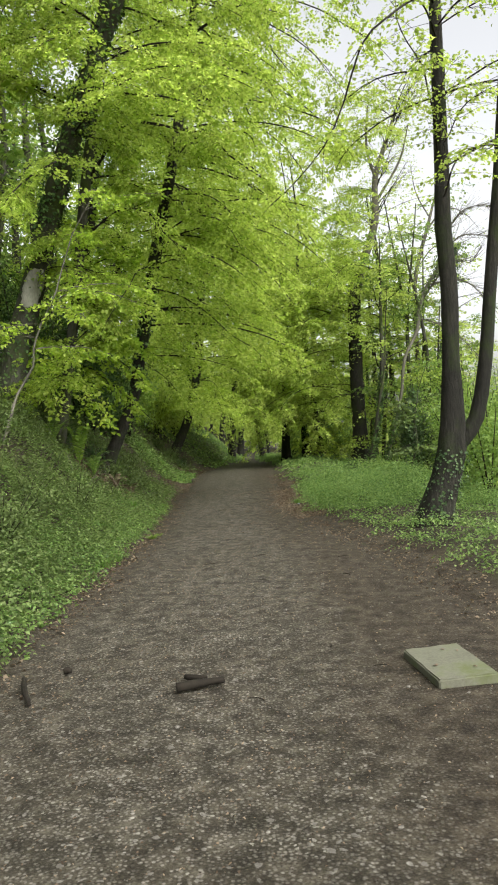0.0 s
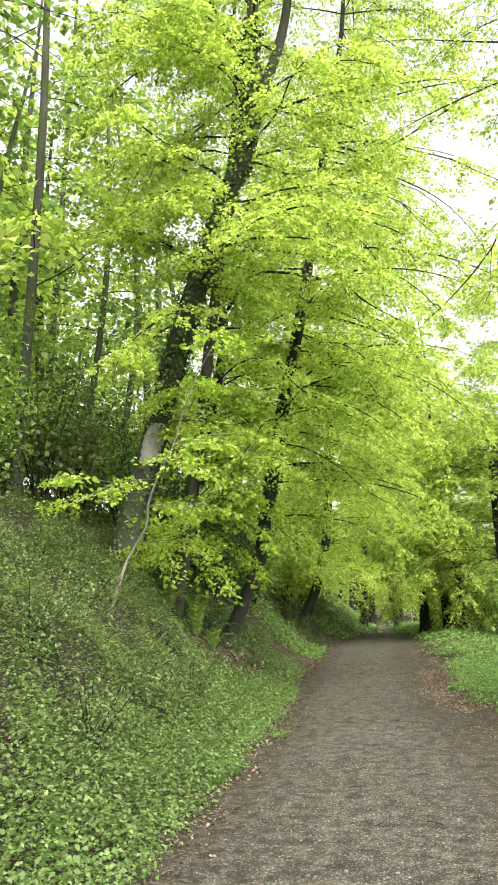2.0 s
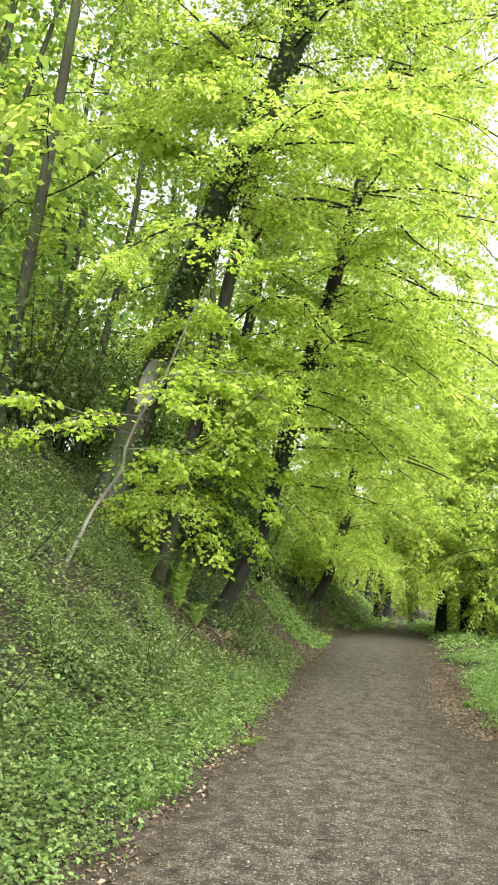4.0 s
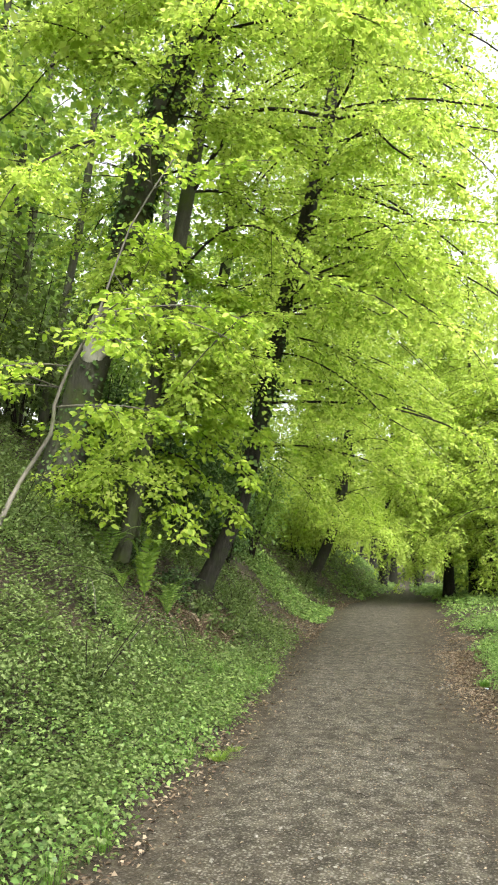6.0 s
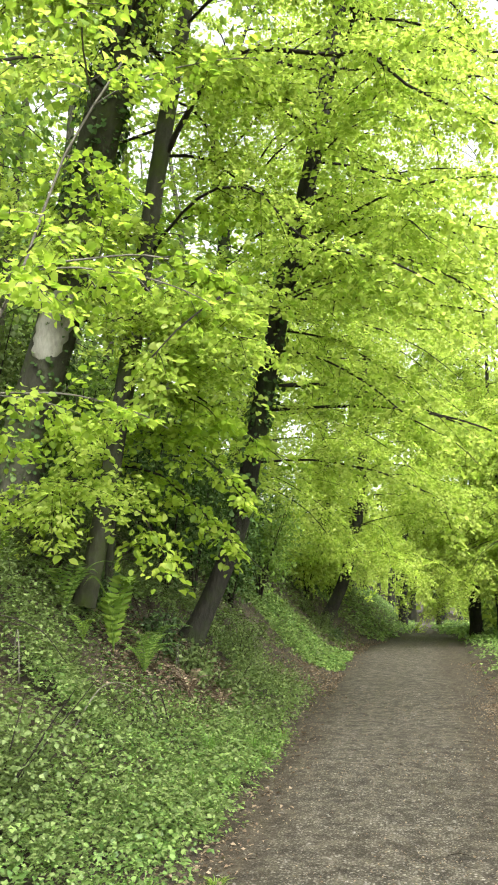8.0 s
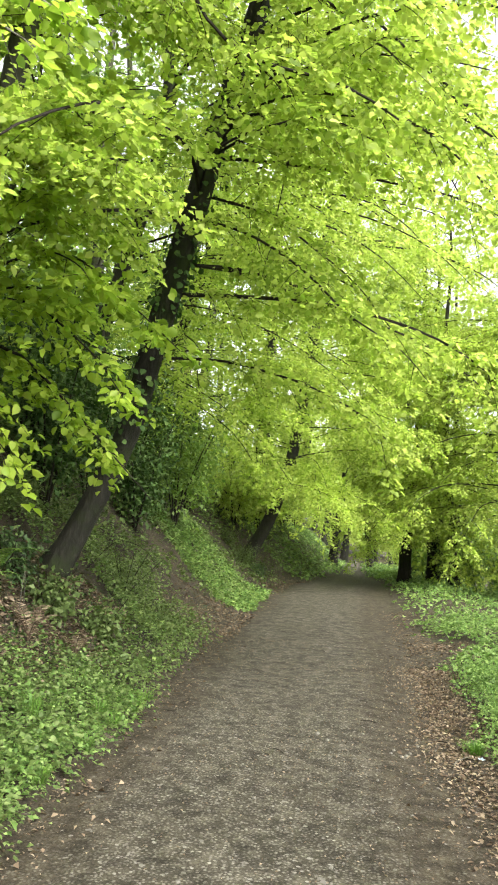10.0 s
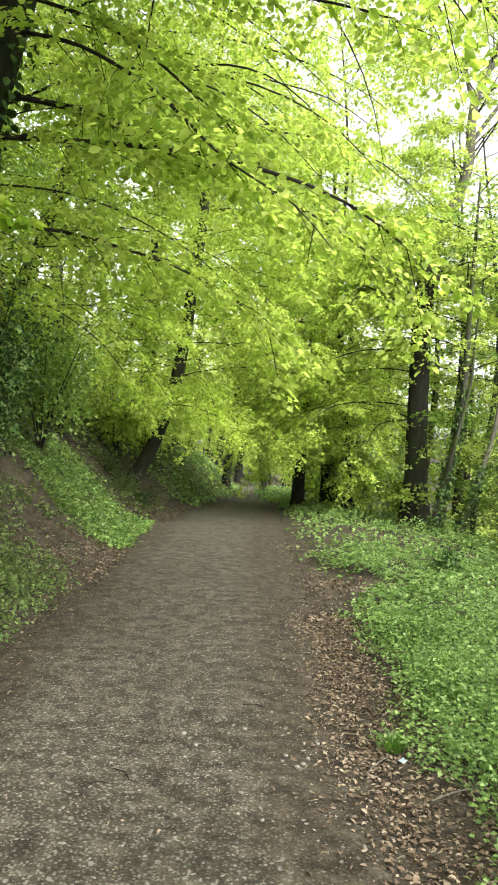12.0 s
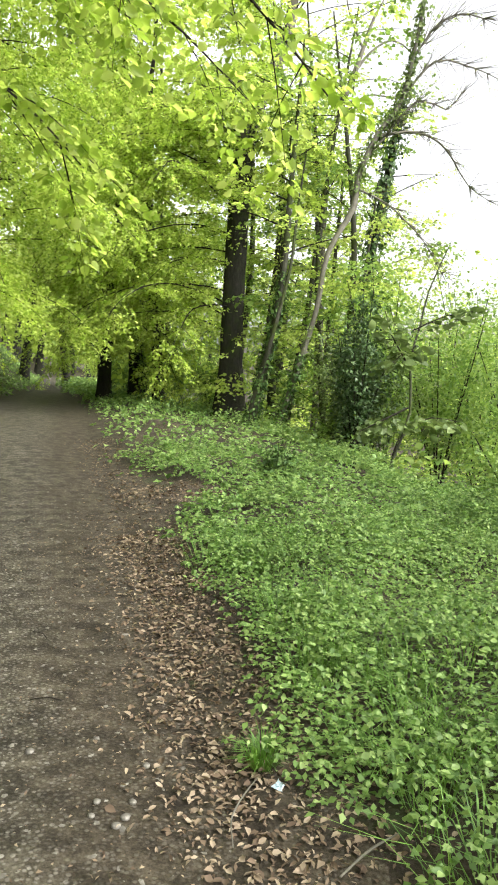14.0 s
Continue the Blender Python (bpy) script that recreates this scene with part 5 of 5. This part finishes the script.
grass_tuft((-1.43, 10.7), "flattened yellow-green grass tuft at the path edge", 160, 0.07, 0.16, 1, FERN)
grass_tuft((-1.36, 10.95), "small yellow-green grass tuft at the path edge", 70, 0.05, 0.1, 2, FERN)
grass_tuft((0.84, 14.36), "fine green grass tuft among dry leaves", 150, 0.14, 0.13, 3)
gt = np.random.default_rng(17)
for k in range(56):
    y = gt.uniform(13.2, 17.5)
    x = float(right_edge(y)) + 0.4 + abs(gt.normal(0.3, 0.8))
    grass_tuft((x, y), "long green grass among the verge herbs", 34, gt.uniform(0.2, 0.38), gt.uniform(0.3, 0.5), 120 + k)
for k in range(16):
    y = gt.uniform(8, 16)
    grass_tuft((float(left_edge(y)) - abs(gt.normal(0.1, 0.25)), y), "fresh grass at the foot of the bank", 60, gt.uniform(0.12, 0.22), 0.14, 90 + k)


def fern(at, label, fronds, length, seed, spread=0.8, z=None, mat=None):
    """Fern: arching fronds, each with paired tapering leaflets."""
    g = np.random.default_rng(seed)
    x, y = at
    root = thing("fern", (x, y, float(height(x, y)) if z is None else z), label, "fern", "ferns")
    for k in range(fronds):
        a = 2 * math.pi * (k + g.uniform(0, 0.6)) / fronds
        ln = length * g.uniform(0.7, 1.1)
        u = np.linspace(0.0, 1, 18)
        rise = np.sin(u * 2.0) * ln * 0.75
        out = u ** 1.4 * ln * spread
        mid = np.stack([np.cos(a) * out, np.sin(a) * out, rise], 1)
        t = unit(np.gradient(mid, axis=0))
        side = unit(np.cross(t, np.array([0, 0, 1.0])) + 1e-6)
        w = ln * 0.17 * np.sin(np.clip(u * 1.05, 0, 1) * math.pi) ** 0.7 + 0.005
        pos = np.concatenate([mid[2:], mid[2:]])
        along = np.concatenate([side[2:] + t[2:] * 0.35, -side[2:] + t[2:] * 0.35])
        up = np.concatenate([np.cross(side, t)[2:]] * 2) * np.sign(np.cross(side, t)[2, 2] + 1e-9)
        lw = np.concatenate([w[2:], w[2:]])
        v1, f1 = leaves(pos, along, up, lw, np.full(len(lw), ln * 0.045), 0.1)
        v2, f2 = tube(np.column_stack([mid, np.linspace(0.006, 0.002, 18)]), 4)
        v, f = join([(v1, f1), (v2, f2)])
        mesh_obj("frond", v, f, mat or FERN, root)
    return root


fern((-3.03, 13.6), "tall yellow-green upright fern on the bare bank", 7, 0.85, 5, 0.3)
fern((-2.85, 13.95), "green fern arching over the bare bank", 9, 0.42, 11, 1.0, mat=SHRUB)
fern((-3.0, 14.5), "green fern arching below the beeches", 9, 0.42, 12, 1.0, mat=SHRUB)
fern((-3.7, 12.6), "fresh fern among brambles", 7, 0.55, 6, 0.8)
fern((-3.45, 13.45), "dark green fern at the foot of a grey beech", 8, 0.6, 13, 0.8, mat=SHRUB)
fern((-3.2, 13.3), "small green fern on the bank", 5, 0.3, 7, 0.8)
fern((-3.6, 8.4), "green fern high on the bank", 6, 0.4, 8, 0.8)
BRACKEN = LITTER
fern((-2.55, 14.4), "withered brown bracken on the bare bank", 6, 0.35, 9, 0.9, mat=BRACKEN)
fern((-2.35, 14.9), "withered brown bracken on the bare bank", 5, 0.3, 10, 0.9, mat=BRACKEN)


def concrete_slab():
    """A rectangular slab set proud of the path, with worn edges."""
    bm = bmesh.new()
    bmesh.ops.create_cube(bm, size=1.0)
    bmesh.ops.scale(bm, vec=(0.34, 0.56, 0.09), verts=bm.verts)
    bmesh.ops.bevel(bm, geom=bm.edges[:], offset=0.008, segments=2, affect="EDGES")
    bmesh.ops.subdivide_edges(bm, edges=[e for e in bm.edges if e.calc_length() > 0.2], cuts=5, use_grid_fill=True)
    gg = np.random.default_rng(2)
    for v in bm.verts:
        v.co += Vector(gg.normal(0, 0.0012, 3))
    me = bpy.data.meshes.new("concrete_slab")
    bm.to_mesh(me)
    bm.free()
    me.materials.append(CONCRETE)
    ob = new("concrete_slab", me)
    ob.matrix_world = pose(1.065, 4.33, 0.032, 1.0, -1.5, 8)
    return tagged(ob, "weathered grey-green concrete slab lying on the path", "slab")


concrete_slab()
gl = np.random.default_rng(44)
for k in range(5):
    lx, ly, la = gl.uniform(0.95, 1.17), gl.uniform(4.13, 4.52), gl.uniform(0, 6.28)
    way = np.array([[math.cos(la), math.sin(la), 0.05]])
    v, f = leaves(np.zeros((1, 3)), way, np.array([[0.1, 0.1, 1.0]]), 0.03, 0.016, 0.25, "oval")
    leaf = mesh_obj("dead_leaf", v, f, LITTER)
    leaf.location = (lx, ly, 0.083 + 0.02 * (lx - 1.065) + 0.014 * (ly - 4.33))
    tagged(leaf, "curled brown dead leaf on the concrete slab", "leaf", "leaves on the slab")


def stick(name, label, pts, sides=9, mat=None, category="stick"):
    """A broken bit of branch with blunt ends."""
    line = smooth_line(pts, 0.03)
    first, last = line[:1].copy(), line[-1:].copy()
    first[:, 3], last[:, 3] = 0.001, 0.001
    v, f = tube(np.vstack([first, line, last]), sides, 0.14, 0, len(pts) + int(1000 * abs(pts[0][0])))
    return tagged(mesh_obj(name, v, f, mat or TWIG, smooth=True), label, category)


stick("broken_branch", "short dark bark-covered branch on the path", [(-0.47, 4.17, 0.055, 0.024), (-0.38, 4.20, 0.058, 0.027), (-0.29, 4.235, 0.057, 0.023), (-0.215, 4.262, 0.056, 0.022)])
stick("broken_branch", "smaller dark branch piece beside another", [(-0.44, 4.37, 0.05, 0.014), (-0.39, 4.345, 0.05, 0.02), (-0.31, 4.335, 0.047, 0.016)])
stick("broken_branch", "dark rotten stick at the path edge", [(-1.42, 4.55, 0.035, 0.012), (-1.35, 4.32, 0.04, 0.016), (-1.26, 4.10, 0.03, 0.012)])
stick("bark_lump", "small dark lump of bark on the path", [(-1.205, 4.64, 0.035, 0.014), (-1.18, 4.645, 0.04, 0.02), (-1.155, 4.64, 0.033, 0.012)])
stick("thin_twig", "thin bent grey twig on the path", [(0.80, 14.27, 0.03, 0.002), (0.72, 14.16, 0.035, 0.0028), (0.655, 14.05, 0.032, 0.0028), (0.63, 13.92, 0.028, 0.002)], 6, PALE_BARK)
stick("thin_twig", "pale dead twig among verge herbs", [(0.88, 13.72, 0.05, 0.0035), (1.0, 13.80, 0.06, 0.004), (1.12, 13.86, 0.06, 0.002)], 6, PALE_BARK)
gs = np.random.default_rng(31)
for k in range(40):
    y = gs.uniform(3.5, 20)
    x = gs.uniform(float(left_edge(y)) + 0.1, float(right_edge(y)) + 0.2)
    a, ln = gs.uniform(0, 3.14), gs.uniform(0.05, 0.16)
    z = float(path_surface(min(x, float(right_edge(y)) - 0.1), y)) + 0.006
    stick("thin_twig", "thin brown twig lying on the path", [(x, y, z, 0.0028), (x + 0.5 * ln * math.cos(a), y + 0.5 * ln * math.sin(a), z + 0.004, 0.003), (x + ln * math.cos(a + 0.3), y + ln * math.sin(a + 0.3), z, 0.002)], 5, TWIG)
for k in range(26):
    y = gs.uniform(5, 19)
    x = float(left_edge(y)) - gs.uniform(0.5, 2.4)
    z = float(height(x, y)) + 0.1
    a, ln = gs.uniform(0, 6.28), gs.uniform(0.4, 1.0)
    stick("dry_bramble", "dry arching bramble cane on the bank", [(x, y, z - 0.15, 0.004), (x + 0.4 * ln * math.cos(a), y + 0.4 * ln * math.sin(a), z + 0.22, 0.004), (x + 0.8 * ln * math.cos(a), y + 0.8 * ln * math.sin(a), z + 0.16, 0.003), (x + ln * math.cos(a), y + ln * math.sin(a), z - 0.05, 0.002)], 5, PALE_BARK if k % 4 == 0 else TWIG)


def wrapper(at):
    """A crumpled scrap of pale foil-like wrapper."""
    bm = bmesh.new()
    bmesh.ops.create_grid(bm, x_segments=7, y_segments=5, size=0.5)
    gg = np.random.default_rng(8)
    for v in bm.verts:
        v.co = Vector((v.co.x * 0.055 + gg.normal(0, 0.002), v.co.y * 0.032 + gg.normal(0, 0.002), 0.008 + abs(gg.normal(0, 0.004))))
    me = bpy.data.meshes.new("wrapper")
    bm.to_mesh(me)
    bm.free()
    me.materials.append(PLASTIC)
    ob = new("wrapper", me)
    ob.matrix_world = pose(at[0], at[1], float(height(*at)) + 0.004, 8, 4, 50)
    sol = ob.modifiers.new("thickness", "SOLIDIFY")
    sol.thickness = 0.001
    return tagged(ob, "crumpled pale blue-white wrapper scrap among dry leaves", "litter")


wrapper((0.85, 14.2))


def stone(at, r, seed, label, parent=None):
    bm = bmesh.new()
    bmesh.ops.create_icosphere(bm, subdivisions=2, radius=r)
    gg = np.random.default_rng(seed)
    k = gg.normal(0, 1, (4, 3))
    for v in bm.verts:
        d = v.co.normalized()
        v.co *= 1 + 0.13 * sum(math.sin(2.3 * d.dot(Vector(q)) + i) for i, q in enumerate(k)) * 0.5
        v.co.z *= 0.62
    me = bpy.data.meshes.new("stone")
    bm.to_mesh(me)
    bm.free()
    me.materials.append(STONE)
    me.polygons.foreach_set("use_smooth", np.ones(len(me.polygons), bool))
    ob = new("stone", me)
    ob.location = (at[0], at[1], float(path_surface(*at)) + r * 0.3)
    return tagged(ob, label, "stone", "loose stones on the path")


for k, (x, y, r) in enumerate([(0.34, 14.13, 0.016), (0.31, 14.09, 0.015), (0.26, 14.22, 0.012), (0.24, 14.15, 0.011), (0.37, 14.21, 0.013), (0.44, 14.42, 0.014), (0.05, 14.55, 0.015), (-0.28, 14.45, 0.018), (-0.2, 14.3, 0.015)]):
    stone((x, y), r, 40 + k, "rounded pale flint on the path")
for k in range(36):
    y = gs.uniform(3.0, 14)
    x = gs.uniform(float(left_edge(y)) + 0.3, float(right_edge(y)) - 0.1)
    stone((x, y), gs.uniform(0.008, 0.014), 60 + k, "small pale stone pressed into the path")
